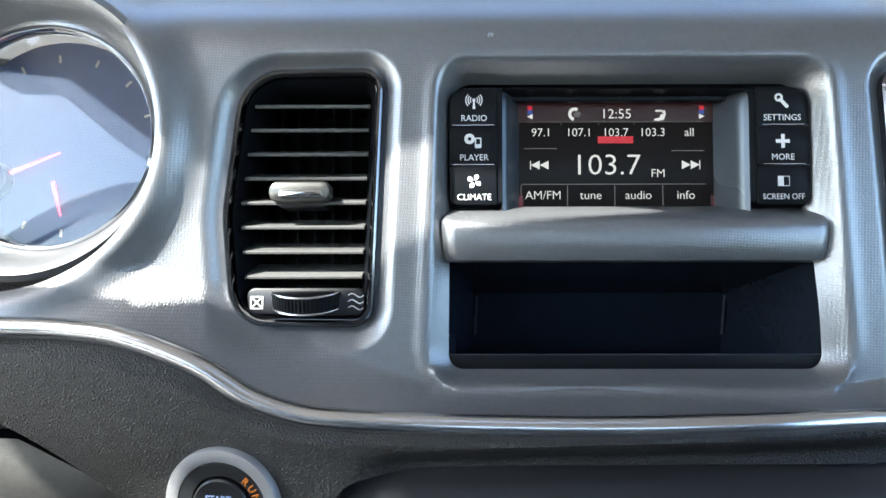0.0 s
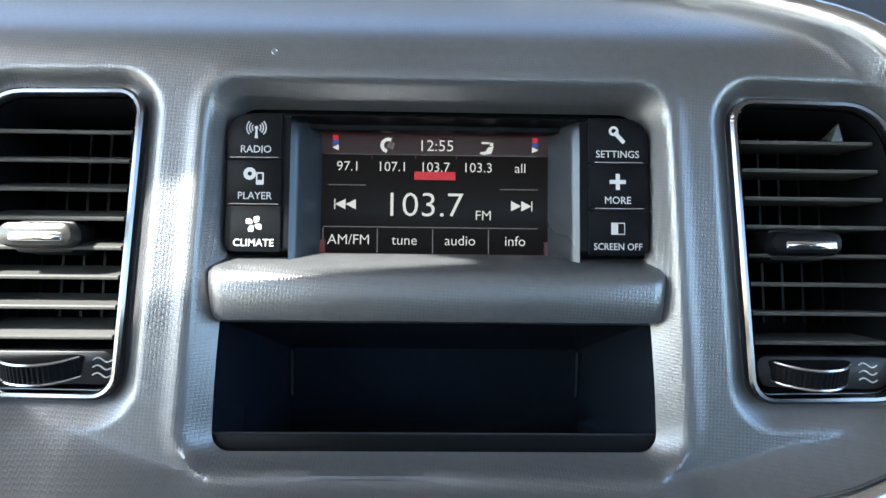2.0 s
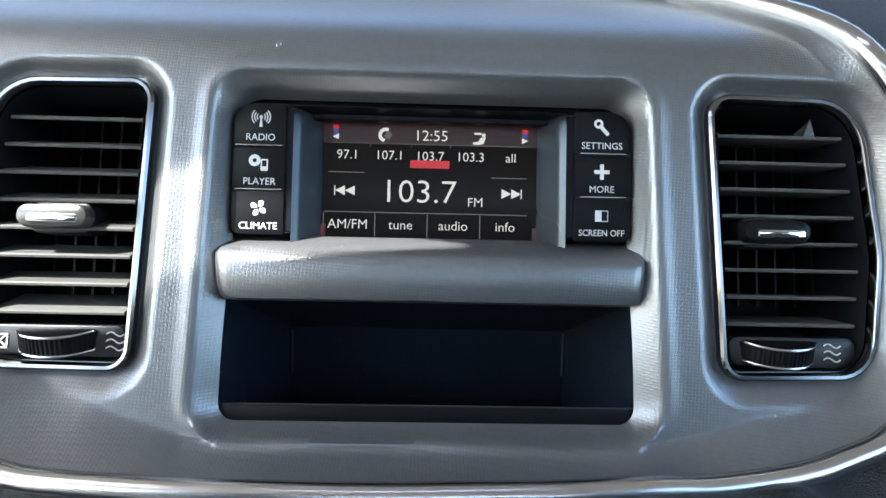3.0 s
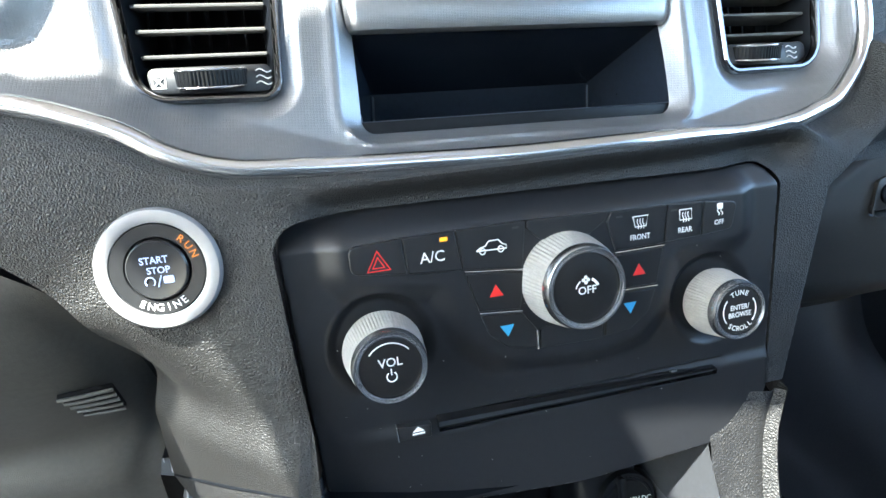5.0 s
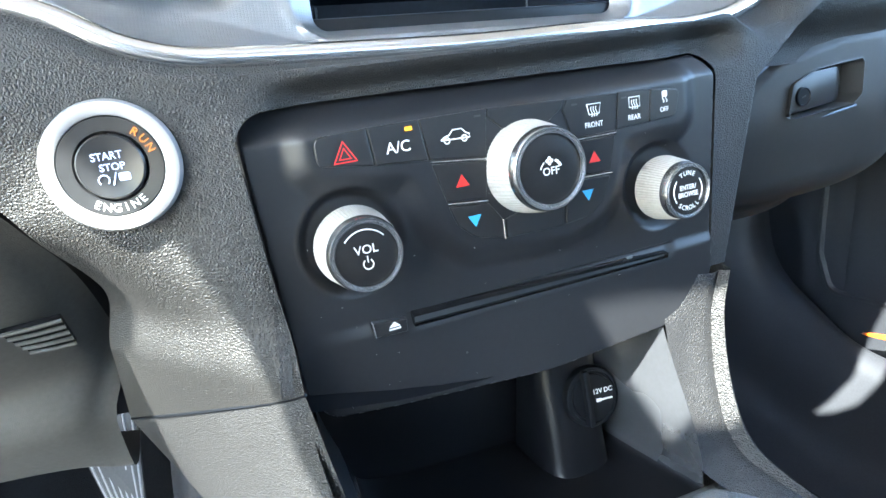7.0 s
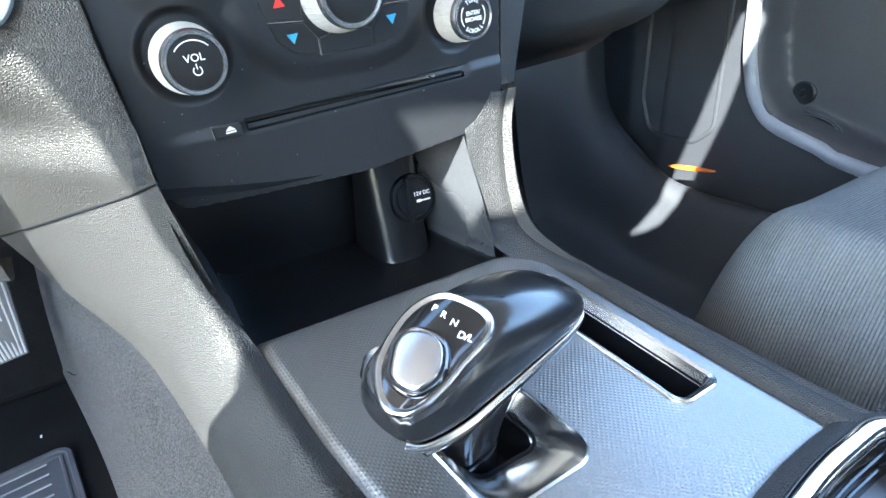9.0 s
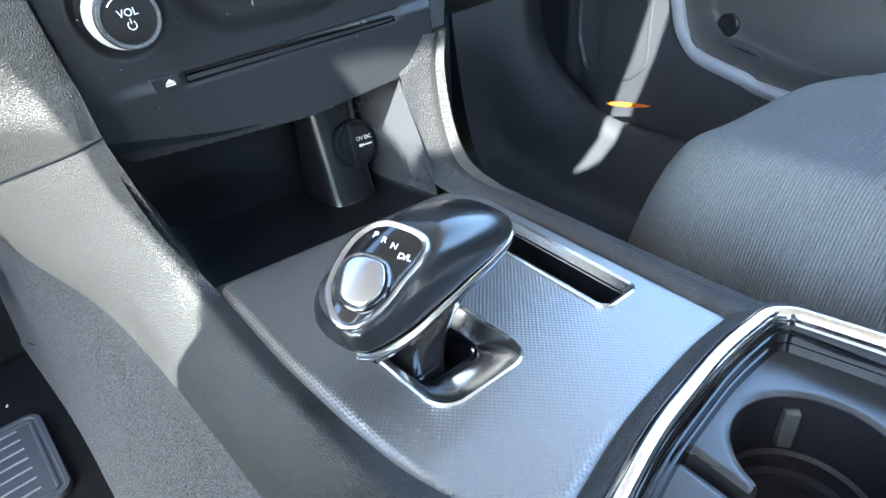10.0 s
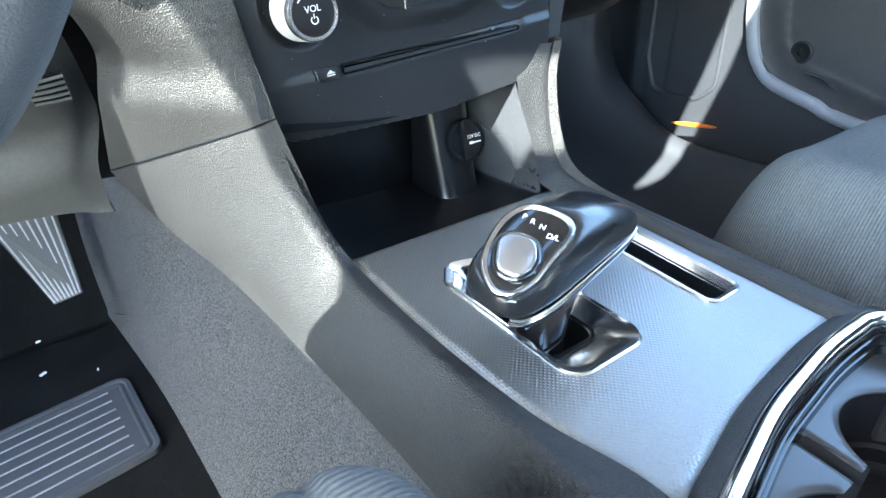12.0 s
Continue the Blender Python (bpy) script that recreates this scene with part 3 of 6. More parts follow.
def slab(outline, z0, z1, name, material, label, category, m=None):
    v, f = swept([Vector(p) for p in outline], [(0, z0), (0, z1)], cap=(True, True))
    return tagged(obj(name, v, f, material, smooth=False, m=m), label, category, kind="structure")


# unseen roof whose edges and two holes shape the sun patches; the driver's side stands open
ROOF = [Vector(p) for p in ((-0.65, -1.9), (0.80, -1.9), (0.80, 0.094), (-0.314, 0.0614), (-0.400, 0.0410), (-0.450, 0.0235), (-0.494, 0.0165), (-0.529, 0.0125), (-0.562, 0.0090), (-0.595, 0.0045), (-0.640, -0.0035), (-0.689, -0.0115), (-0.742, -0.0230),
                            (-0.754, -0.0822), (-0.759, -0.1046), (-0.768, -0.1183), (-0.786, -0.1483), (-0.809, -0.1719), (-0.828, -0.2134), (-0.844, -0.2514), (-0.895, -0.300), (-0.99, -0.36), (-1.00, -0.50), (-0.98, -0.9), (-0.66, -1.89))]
STRIP_HOLE = [Vector(p) for p in ((-0.2792, -0.0648), (-0.263, -0.0845), (-0.236, -0.099), (-0.189, -0.0969), (-0.091, -0.0607), (-0.048, -0.0515), (0.004, -0.0394), (0.065, -0.018), (0.0957, -0.0121), (0.135, 0.0005),
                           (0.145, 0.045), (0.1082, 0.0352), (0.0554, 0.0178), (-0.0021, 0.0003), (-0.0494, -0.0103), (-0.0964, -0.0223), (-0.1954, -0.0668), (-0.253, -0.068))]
PILLAR_HOLE = [Vector(p) for p in ((-0.5265, -0.158), (-0.512, -0.166), (-0.553, -0.2075), (-0.577, -0.2210), (-0.632, -0.208), (-0.606, -0.150), (-0.570, -0.152))]
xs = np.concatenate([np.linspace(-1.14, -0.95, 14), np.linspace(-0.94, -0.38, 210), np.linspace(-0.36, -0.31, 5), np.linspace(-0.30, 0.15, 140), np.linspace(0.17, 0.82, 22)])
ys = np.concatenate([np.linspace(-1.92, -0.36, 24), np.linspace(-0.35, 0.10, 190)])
v, f = cut_sheet(xs, ys, lambda x, y: np.minimum(-sdf(x, y, ROOF), np.minimum(sdf(x, y, STRIP_HOLE), sdf(x, y, PILLAR_HOLE))), lambda x, y: np.stack([x, y, 1.2 + 0 * x], -1))
tagged(obj("ceiling", v, f, HEAD), "unseen grey cloth headliner cut to shape the sun patches", "ceiling", kind="structure")
# unseen sheet added to keep sun and sky off the upper fascia
slab([(-1.217, 0.0080), (-0.830, 0.0210), (-0.683, 0.0280), (-0.540, 0.0354), (-0.470, 0.0372), (-0.445, 0.0230), (-0.323, 0.0300), (0.80, 0.090), (0.80, 0.50), (-1.2, 0.50)], 1.203, 1.213, "fascia_shade", HEAD, "unseen grey sheet shading the upper fascia", "sun visor")
# unseen bar added to shade the dash below the chrome strip
slab([(-0.742, -0.0235), (-0.845, -0.0270), (-0.846, -0.079), (-0.756, -0.0822)], 1.203, 1.215, "start_shade", BLACK, "unseen black bar shading the dash round the start button", "window frame")
# unseen slab added so that no sun falls on the tunnel carpet
slab([(-1.46, -0.36), (-1.16, -0.36), (-1.12, -0.55), (-0.950, -0.55), (-0.950, 0.55), (-1.46, 0.55)], 1.204, 1.216, "carpet_shade", BLACK, "unseen black slab keeping the sun off the driver carpet", "roof rail")
slab([(-0.9, -1.96), (0.9, -1.96), (0.9, -1.9), (-0.9, -1.9)], 0.0, 1.05, "wall_south", SEATCLOTH, "dark rear seat wall", "wall")
# unseen wall added to block the sun from the driver's floor
slab([(-0.80, 0.30), (-0.76, 0.30), (-0.76, 1.05), (-0.80, 1.05)], 0.0, 0.62, "wall_west", DOORP, "unseen black kick panel keeping the sun off the driver floor", "wall")
# wall_north is added out of view to cut the sky that the fascia mirrors
slab([(-22, 7.0), (22, 7.0), (22, 7.4), (-22, 7.4)], -0.4, 8.8, "wall_north", mat("dull_plaster", (0.055, 0.052, 0.048), 0.9, 0, 0.2, 2), "unseen plain dull wall added ahead to darken reflections", "wall")
slab([(-60, -60), (60, -60), (60, 60), (-60, 60)], -0.42, -0.40, "ground", mat("pale_gravel", (0.34, 0.30, 0.25), 0.9, 0, 0.3, 3), "pale gravel ground outside", "ground")

# ---- air vents ----
INK = mat("pale_print", (0.75, 0.75, 0.74), 0.5, 0, 0.05)
PEARL = mat("pearl_plastic", (0.09, 0.09, 0.087), 0.30, 0.6, 0.05)


def span(outline, z):
    xs = [p.x + (q.x - p.x) * (z - p.y) / (q.y - p.y) for p, q in zip(outline, outline[1:] + outline[:1]) if (p.y > z) != (q.y > z)]
    return min(xs), max(xs)


def bar(x0, x1, y0, y1, z, th, drop=0.0, r=0.0006):
    """A thin blade from x0 to x1, its front edge at y0, z and its rear at y1, z + drop."""
    sec = [(y0, -th * 0.25), (y0 + r, -th / 2), (y1, drop - th / 2), (y1, drop + th / 2), (y0 + r, th / 2), (y0, th * 0.25)]
    v = [(x, y, z + h) for x in (x0, x1) for y, h in sec]
    n = len(sec)
    return v, [tuple(range(n)), tuple(range(n, 2 * n))] + [(i, (i + 1) % n, n + (i + 1) % n, n + i) for i in range(n)]


def pill(x, y, z, w, h, d, r, lean=0.31, bevel=0.0015):
    m = frame_on(x, y, z, lean)
    v, f = plate(rect(w, h, r), -d, 0, bevel)
    return [m @ Vector(p) for p in v], f


SLAT = mat("black_slat_plastic", (0.095, 0.095, 0.093), 0.38, 0, 0.1, spec=0.25)


RINGCHROME = mat("vent_ring_chrome", (0.22, 0.22, 0.23), 0.14, 1.0, 0.04)


def air_vent(outline, knob_x, wheel_x, boxed):
    vent = empty("air_vent", "black slatted air vent in a chrome ring", "air vent", group="dashboard air vents")
    zc = 0.6765
    m = frame_on(0, face_y(zc), zc, 0.31)
    o = ccw([Vector((p.x, (p.y - zc) * 1.047)) for p in outline])
    v, f = swept(o, [(-0.0022, -0.006), (-0.0020, 0.0008), (-0.0012, 0.0021), (0.0001, 0.0022), (0.0011, 0.0013), (0.0014, -0.004)], close=True)
    obj("ring", v, f, RINGCHROME, vent, label="polished dark chrome ring", m=m)
    v, f = swept(o, [(-0.0026, -0.002), (-0.006, -0.012), (-0.006, -0.06)], cap=(False, True))
    obj("housing", v, f, BLACK, vent, m=m)
    xs = span(outline, 0.67)
    for k in range(7):
        x = xs[0] + 0.008 + k * (xs[1] - xs[0] - 0.016) / 6
        z0, z1 = 0.637, 0.726
        v = [(x + s * 0.0006, face_y(z) + 0.034 + e, z) for s in (-1, 1) for z in (z0, z1) for e in (0, 0.016)]
        obj("vane", v, [(0, 1, 3, 2), (4, 5, 7, 6), (0, 1, 5, 4), (2, 3, 7, 6), (0, 2, 6, 4), (1, 3, 7, 5)], BLACK, vent, smooth=False)
    for i, z in enumerate((0.7185, 0.707, 0.6955, 0.684, 0.6725, 0.661, 0.6495, 0.638)):
        a, b = span(outline, z)
        y = face_y(z) + 0.0045
        v, f = bar(a + 0.0055, b - 0.0055, y, y + (0.019 if i < 7 else 0.024), z, 0.0018, -0.0004 if boxed else -0.0048)
        obj("slat", v, f, SLAT, vent)
    # adjuster on the middle slat
    y = face_y(0.6795)
    v, f = pill(knob_x, y + 0.004, 0.677, 0.0255, 0.0135, 0.014, 0.003)
    obj("slider", v, f, SOFT, vent)
    v, f = pill(knob_x, y - 0.0035, 0.6795, 0.0300, 0.0100, 0.007, 0.0045, bevel=0.0028)
    obj("slider_grip", v, f, PEARL if boxed else BLACK, vent, label="satin grey slider grip" if boxed else "black slider grip")
    v, f = pill(knob_x + 0.001, y - 0.0042, 0.6785, 0.0210, 0.0036, 0.003, 0.001, bevel=0.0006)
    obj("grip_inlay", v, f, CHROME, vent)
    if not boxed:
        v = [(knob_x + 0.019 + a, face_y(0.7225) + b, 0.7195 + c) for a, b, c in ((-0.0022, 0.004, 0), (0.0028, 0.004, 0), (0.0028, 0.012, 0), (-0.0022, 0.012, 0), (0.0008, 0.006, 0.0075))]
        obj("fin", v, [(0, 1, 4), (1, 2, 4), (2, 3, 4), (3, 0, 4), (3, 2, 1, 0)], PEARL, vent, smooth=False)
    # wheel deck
    a, b = span(outline, 0.6275)
    deck = rounded([(a + 0.004, 0.6345), (a + 0.006, 0.6225), (b - 0.004, 0.6215), (b - 0.0035, 0.6345)], 0.004, 4)
    v, f = plate(ccw([Vector((p.x, (p.y - zc) * 1.047)) for p in deck]), -0.012, -0.0035, 0.001)
    obj("deck", v, f, SOFT, vent, m=m)
    c = Vector((wheel_x, face_y(0.6278) + 0.0105, 0.6278))
    prof = [(0.0165, -0.0042), (0.0180, -0.0036), (0.0180, 0.0036), (0.0165, 0.0042)]
    v, f = lathe(prof, 120)
    v = [(c.x + p[0] * (1 if k % 2 else 0.985), c.y + p[1] * (0.92 if k % 2 else 0.90), c.z + p[2]) for k, p in enumerate(v)]
    obj("thumbwheel", v, f, BLACK, vent, label="ribbed black thumbwheel")
    for k in (-1, 1):
        v, f = tube([(c.x + 0.0176 * math.sin(w), c.y - 0.0168 * math.cos(w), c.z + k * 0.0041) for w in np.linspace(-1.1, 1.1, 20)], 0.0006, 6)
        obj("wheel_edge", v, f, SATIN, vent)
    mark = m @ Matrix.Translation((0, (0.6278 - zc) * 1.047, -0.0032))
    for k in range(3):
        pts = [mark @ Vector((wheel_x + 0.0205 + 0.0075 * s, 0.0035 - 0.003 * k + 0.0009 * math.sin(2 * math.pi * s), 0)) for s in np.linspace(0, 1, 10)]
        v, f = tube(pts, 0.00032, 5)
        obj("air_mark", v, f, INK, vent)
    if boxed:
        v, f = swept(rect(0.0062, 0.0062), [(0, 0), (-0.0008, 0)])
        obj("closed_mark", v, f, INK, vent, m=mark @ Matrix.Translation((wheel_x - 0.0235, 0, 0.0001)))
        for s in (-1, 1):
            v, f = tube([mark @ Vector((wheel_x - 0.0235 + e * 0.0025, s * e * 0.0025, 0)) for e in (-1, 1)], 0.0004, 5)
            obj("closed_cross", v, f, INK, vent)
    return vent


settled[0] = DASH
air_vent(VENT_L, -0.1605, -0.1580, True)
air_vent(VENT_R, 0.1500, 0.1520, False)

# ---- gauge cluster ----
gauge = empty("gauge_cluster", "round gauge with pink needles under a glossy lens", "gauge")
gm = frame_on(DIAL[0], face_y(DIAL[1]), DIAL[1], 0.31)
v, f = lathe([(0.0755, -0.006), (0.0735, 0.006), (0.0705, 0.0085), (0.067, 0.006), (0.0575, -0.012), (0.0565, -0.020)], 96)
obj("bezel", v, f[:-2], SILVER, gauge, label="silver conical bezel", m=gm)
v, f = lathe([(0.0573, -0.0135), (0.0573, -0.0115), (0.0560, -0.0108), (0.0552, -0.0120), (0.0552, -0.0135)], 96)
obj("lens_ring", v, f[:-2], CHROME, gauge, label="thin chrome ring", m=gm)
# the dial's blue stands in for sky mirrored in the lens
DIALSKY = mat("sky_blue_dial", (0.10, 0.155, 0.32), 0.5, 0, 0.1)
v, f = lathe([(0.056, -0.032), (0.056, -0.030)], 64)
obj("dial", v, f, DIALSKY, gauge, m=gm)
LENS = bpy.data.materials.new("gauge_lens")
LENS.use_nodes = True
lens_b = LENS.node_tree.nodes["Principled BSDF"]
lens_b.inputs["Transmission Weight"].default_value = 1.0
lens_b.inputs["IOR"].default_value = 1.5
lens_b.inputs["Roughness"].default_value = 0.02
v, f = lathe([(0.0556, -0.0150), (0.0556, -0.0140), (0.0400, -0.0136), (0.0200, -0.0134), (0.0001, -0.0133)], 64)
lens_ob = obj("lens", v, f, LENS, gauge, label="clear glossy lens", m=gm)
lens_ob.visible_shadow = False
PINK = glow("needle_pink", (1.0, 0.10, 0.16), 0.5)
for a, b in (((-0.030, -0.0165), (-0.001, -0.0045)), ((-0.004, -0.020), (0.0005, -0.038))):
    d = Vector((b[0] - a[0], b[1] - a[1], 0))
    s = Vector((-d.y, d.x, 0)).normalized()
    v = [Vector((*a, -0.0275)) + s * 0.0009, Vector((*a, -0.0275)) - s * 0.0009, Vector((*b, -0.0275)) - s * 0.0003, Vector((*b, -0.0275)) + s * 0.0003]
    v += [p - Vector((0, 0, 0.001)) for p in v]
    obj("needle", v, [(0, 1, 2, 3), (7, 6, 5, 4), (0, 1, 5, 4), (1, 2, 6, 5), (2, 3, 7, 6), (3, 0, 4, 7)], PINK, gauge, smooth=False, label="lit pink needle", m=gm)
v, f = lathe([(0.010, -0.03), (0.010, -0.024), (0.008, -0.023), (0.0001, -0.0228)], 32)
obj("needle_hub", v, f, BLACK, gauge, m=gm @ Matrix.Translation((-0.036, -0.019, 0)))
for k in range(11):
    w = radians(20 + 25 * k)
    v, f = plate(rect(0.004, 0.0012), 0, 0.0004, 0.0001)
    obj("tick", v, f, INK, gauge, smooth=False, m=gm @ Matrix.Translation((0.047 * math.cos(w), 0.047 * math.sin(w), -0.030)) @ Matrix.Rotation(w, 4, "Z"))

# ---- touch screen radio ----
radio = empty("touchscreen_radio", "lit touchscreen radio with black side buttons", "radio")
RM = frame_on(0.0, 0.306, 0.675, 0.28)
K = 1.0385
body = [(-0.0915, -0.0065), (-0.0915, 0.056), (0.0905, 0.056), (0.0905, -0.0065)]
# face with the window of the screen cut out
hole = [Vector(p) for p in ((-0.0625, -0.0085), (0.0590, -0.0085), (0.0590, 0.0535), (-0.0625, 0.0535))]
outer = ccw(rounded([Vector(p) for p in body], [0.002, 0.014, 0.014, 0.002], 6))
v, f = cut_sheet(np.linspace(-0.093, 0.092, 260), np.linspace(-0.008, 0.0575, 130), lambda x, y: np.minimum(-sdf(x, y, outer), sdf(x, y, hole)),
                 lambda x, y: np.stack([x, y, 0.0006 - 0.012 * smooth(-0.004, 0.0, sdf(x, y, outer))], -1))
obj("face", v, f, BLACK, radio, label="black radio face", m=RM)
CHEEK = mat("blue_grey_satin", (0.055, 0.066, 0.08), 0.3, 0.5, 0.05)
for s, a, b in ((-1, -0.0625, -0.0525), (1, 0.0590, 0.0490)):
    rows = [[(a, y0, 0.0004), (a + (b - a) * 0.35, y0, -0.003), (b, y0, -0.016), (b, y0, -0.018)] for y0 in (-0.0085, 0.02, 0.047)]
    rows.append([(a, 0.0535, -0.002), (a + (b - a) * 0.35, 0.0535, -0.006), (b, 0.0535, -0.016), (b, 0.0535, -0.018)])
    v, f = loft(rows, 14, 20)
    obj("cheek", v, f, CHEEK, radio, label="blue-grey sloped cheek", m=RM)
v = [(-0.0625, 0.0535, 0.0004), (0.059, 0.0535, 0.0004), (0.059, 0.0515, -0.019), (-0.0625, 0.0515, -0.019)]
obj("hood", v, [(0, 1, 2, 3)], BLACK, radio, m=RM)
SCREEN = glow("screen_black", (0.5, 0.42, 0.45), 0.0015, (0.003, 0.003, 0.003))
SCREEN.node_tree.nodes["Principled BSDF"].inputs["Specular IOR Level"].default_value = 0.15
LIT = glow("screen_white", (0.92, 0.90, 0.86), 0.095)
DIM = glow("screen_line", (0.6, 0.55, 0.55), 0.022)
RED = glow("screen_red", (0.85, 0.03, 0.05), 0.075)
MAROON = glow("screen_maroon", (0.30, 0.05, 0.065), 0.007)
MARO2 = glow("screen_maroon_dark", (0.30, 0.06, 0.07), 0.006)
BLUE = glow("screen_blue", (0.1, 0.2, 0.9), 0.04)
v, f = plate(rect(0.1025, 0.061, 0.0, -0.0018, 0.0225), -0.022, -0.0165, 0.0004)
screen = obj("screen", v, f, SCREEN, radio, label="lit black touchscreen with white writing", m=RM)
SM = RM @ Matrix.Translation((0, 0, -0.0164))


def on_screen(cx, cy):
    return (cx - 692) * 0.0001535 - 0.0016, (488 - cy) * 0.0001535 - 0.0062


def block(x0, y0, x1, y1, material, name="screen_bar", lift=0.0):
    a, b = on_screen(x0, y1), on_screen(x1, y0)
    v, f = plate(rect(b[0] - a[0], b[1] - a[1], 0, (a[0] + b[0]) / 2, (a[1] + b[1]) / 2), 0, 0.0001 + lift, 0.00002)
    return obj(name, v, f, material, screen, smooth=False, m=SM)


def word(text, cx, cy, px, material=None, bold=0.0, wide=1.0):
    u, w = on_screen(cx, cy)
    return letters(text, px * 0.0001535 * 1.38, material or LIT, screen, SM @ Matrix.Translation((u, w, 0.00025)), name="screen_writing", bold=bold - 0.00004, wide=wide)


block(361, 116, 1024, 180, MARO2)
block(361, 128, 1024, 150, MAROON, lift=0.00003)
for k in range(4):
    block(361, 468 + 5 * k, 1024, 473.5 + 5 * k, glow("screen_glow", (0.55, 0.03, 0.04), 0.008 + 0.018 * k))
for k in range(3):
    block(361 + 5 * k, 430, 366 + 5 * k, 470, glow("screen_glow", (0.5, 0.03, 0.04), 0.030 - 0.009 * k))
    block(1019 - 5 * k, 430, 1024 - 5 * k, 470, glow("screen_glow", (0.5, 0.03, 0.04), 0.016 - 0.005 * k))
for x0, y0, x1, y1 in ((385, 177, 990, 180), (380, 268, 490, 271), (880, 276, 990, 279), (370, 390, 992, 393), (524, 396, 527, 466), (684, 396, 687, 468), (846, 396, 849, 470),
                       (367, 395, 370, 455), (505, 182, 507, 190), (632, 182, 634, 190), (752, 182, 754, 190)):
    block(x0, y0, x1, y1, DIM, "screen_line")
block(630, 228, 750, 252, RED, "preset_mark")
word("12:55", 693, 153, 34, wide=1.02)
for t, x in (("97.1", 438), ("107.1", 566), ("103.7", 690), ("103.3", 815), ("all", 940)):
    word(t, x, 216, 29)
word("103.7", 658, 329, 73, bold=-0.00009, wide=1.06)
word("FM", 832, 356, 29)
for t, x in (("AM/FM", 443), ("tune", 604), ("audio", 765), ("info", 925)):
    word(t, x, 430, 30)


def shape(pts, material, parent, m, name="icon"):
    v, f = plate(ccw([Vector(p) for p in pts]), 0, 0.0001, 0.00002)
    return obj(name, v, f, material, parent, smooth=False, m=m)


for x0, s in ((432, -1), (943, 1)):
    for d in (-15, 15):
        a = [on_screen(x0 + d - s * 15, 311), on_screen(x0 + d - s * 15, 341), on_screen(x0 + d + s * 15, 326)]
        shape(a, LIT, screen, SM @ Matrix.Translation((0, 0, 0.0001)), "skip_icon")
    block(x0 + s * 31 - 1.5, 311, x0 + s * 31 + 1.5, 341, LIT)
for x0, s in ((400, -1), (983, 1)):
    block(x0 - 8, 124, x0 + 8, 138, RED, lift=0.0001)
    block(x0 - 8, 138, x0 + 8, 152, BLUE, lift=0.0001)
    shape([on_screen(x0 + s * 10, 160), on_screen(x0 - s * 9, 151), on_screen(x0 - s * 9, 169)], LIT, screen, SM @ Matrix.Translation((0, 0, 0.0001)), "heat_mark")
u, w = on_screen(553, 152)
for k in range(6):
    a = radians(80 + 32 * k)
    shape(rect(0.0016, 0.0017), LIT, screen, SM @ Matrix.Translation((u + 0.0027 * math.cos(a), w + 0.0027 * math.sin(a), 0.0001)) @ Matrix.Rotation(a, 4, "Z"), "fan_mark")
for k in range(4):
    a = radians(20 + 90 * k)
    shape(circle(0.0009, 10), DIM, screen, SM @ Matrix.Translation((u + 0.0012 + 0.0011 * math.cos(a), w + 0.0011 * math.sin(a), 0.0001)), "fan_mark")
for p in ([(826, 138), (848, 138), (848, 144), (826, 144)], [(850, 140), (860, 140), (860, 150), (850, 150)], [(845, 154), (862, 150), (855, 172), (835, 176), (822, 174), (822, 168), (838, 166)]):
    shape([on_screen(*q) for q in p], LIT, screen, SM @ Matrix.Translation((0, 0, 0.0001)), "airflow_mark")

# side buttons
LEGEND = mat("white_legend", (0.8, 0.8, 0.8), 0.5, 0, 0.03)


def side_button(side, row, text):
    xa, xb = (-0.0885, -0.0655) if side < 0 else (0.0625, 0.0880)
    hi = (0.0540, 0.0345, 0.0150)[row]
    lo = hi - 0.0190
    r = [0.0008, 0.0008, 0.0008, 0.0008]
    if row == 0:
        r[3 if side < 0 else 2] = 0.010
    if row == 2:
        r[0 if side < 0 else 1] = 0.004
    v, f = plate(rounded([(xa, lo), (xb, lo), (xb, hi), (xa, hi)], r, 5), 0.0, 0.0018, 0.0005)
    b = obj("button", v, f, BLACK, radio, label="black button lettered " + text.lower(), m=RM)
    v, f = plate(rect(0.0205, 0.0006, 0, (xa + xb) / 2, lo + 0.0002), 0.001, 0.0022, 0.0001)
    if row < 2:
        obj("edge_line", v, f, SATIN, b, m=RM)
    cx = (xa + xb) / 2 - 0.0005 * side
    letters(text, 0.0043 if len(text) < 9 else 0.0040, LEGEND, b, RM @ Matrix.Translation((cx, lo + 0.0036, 0.0019)), bold=0.0, wide=0.98 if len(text) < 9 else 0.92)
    return b, RM @ Matrix.Translation((cx, lo + 0.0115, 0.0019))


b, im = side_button(-1, 0, "RADIO")
shape(circle(0.0008, 10), LEGEND, b, im @ Matrix.Translation((0, 0.0012, 0)))
shape([(-0.0003, 0.001), (0.0003, 0.001), (0.0007, -0.0032), (-0.0007, -0.0032)], LEGEND, b, im)
for r in (0.0018, 0.0029, 0.0040):
    for s in (0, math.pi):
        v, f = tube([im @ Vector((r * math.cos(w + s), 0.0012 + r * math.sin(w + s), 0)) for w in np.linspace(-0.75, 0.75, 10)], 0.00028, 5)
        obj("icon", v, f, LEGEND, b)
b, im = side_button(-1, 1, "PLAYER")
v, f = swept(circle(0.0026, 24), [(0, 0), (-0.0017, 0)])
obj("icon", v, f, LEGEND, b, m=im @ Matrix.Translation((-0.0022, 0.0014, 0.0001)))
v, f = swept(rect(0.0032, 0.0052, 0.0005), [(0, 0), (-0.0006, 0)])
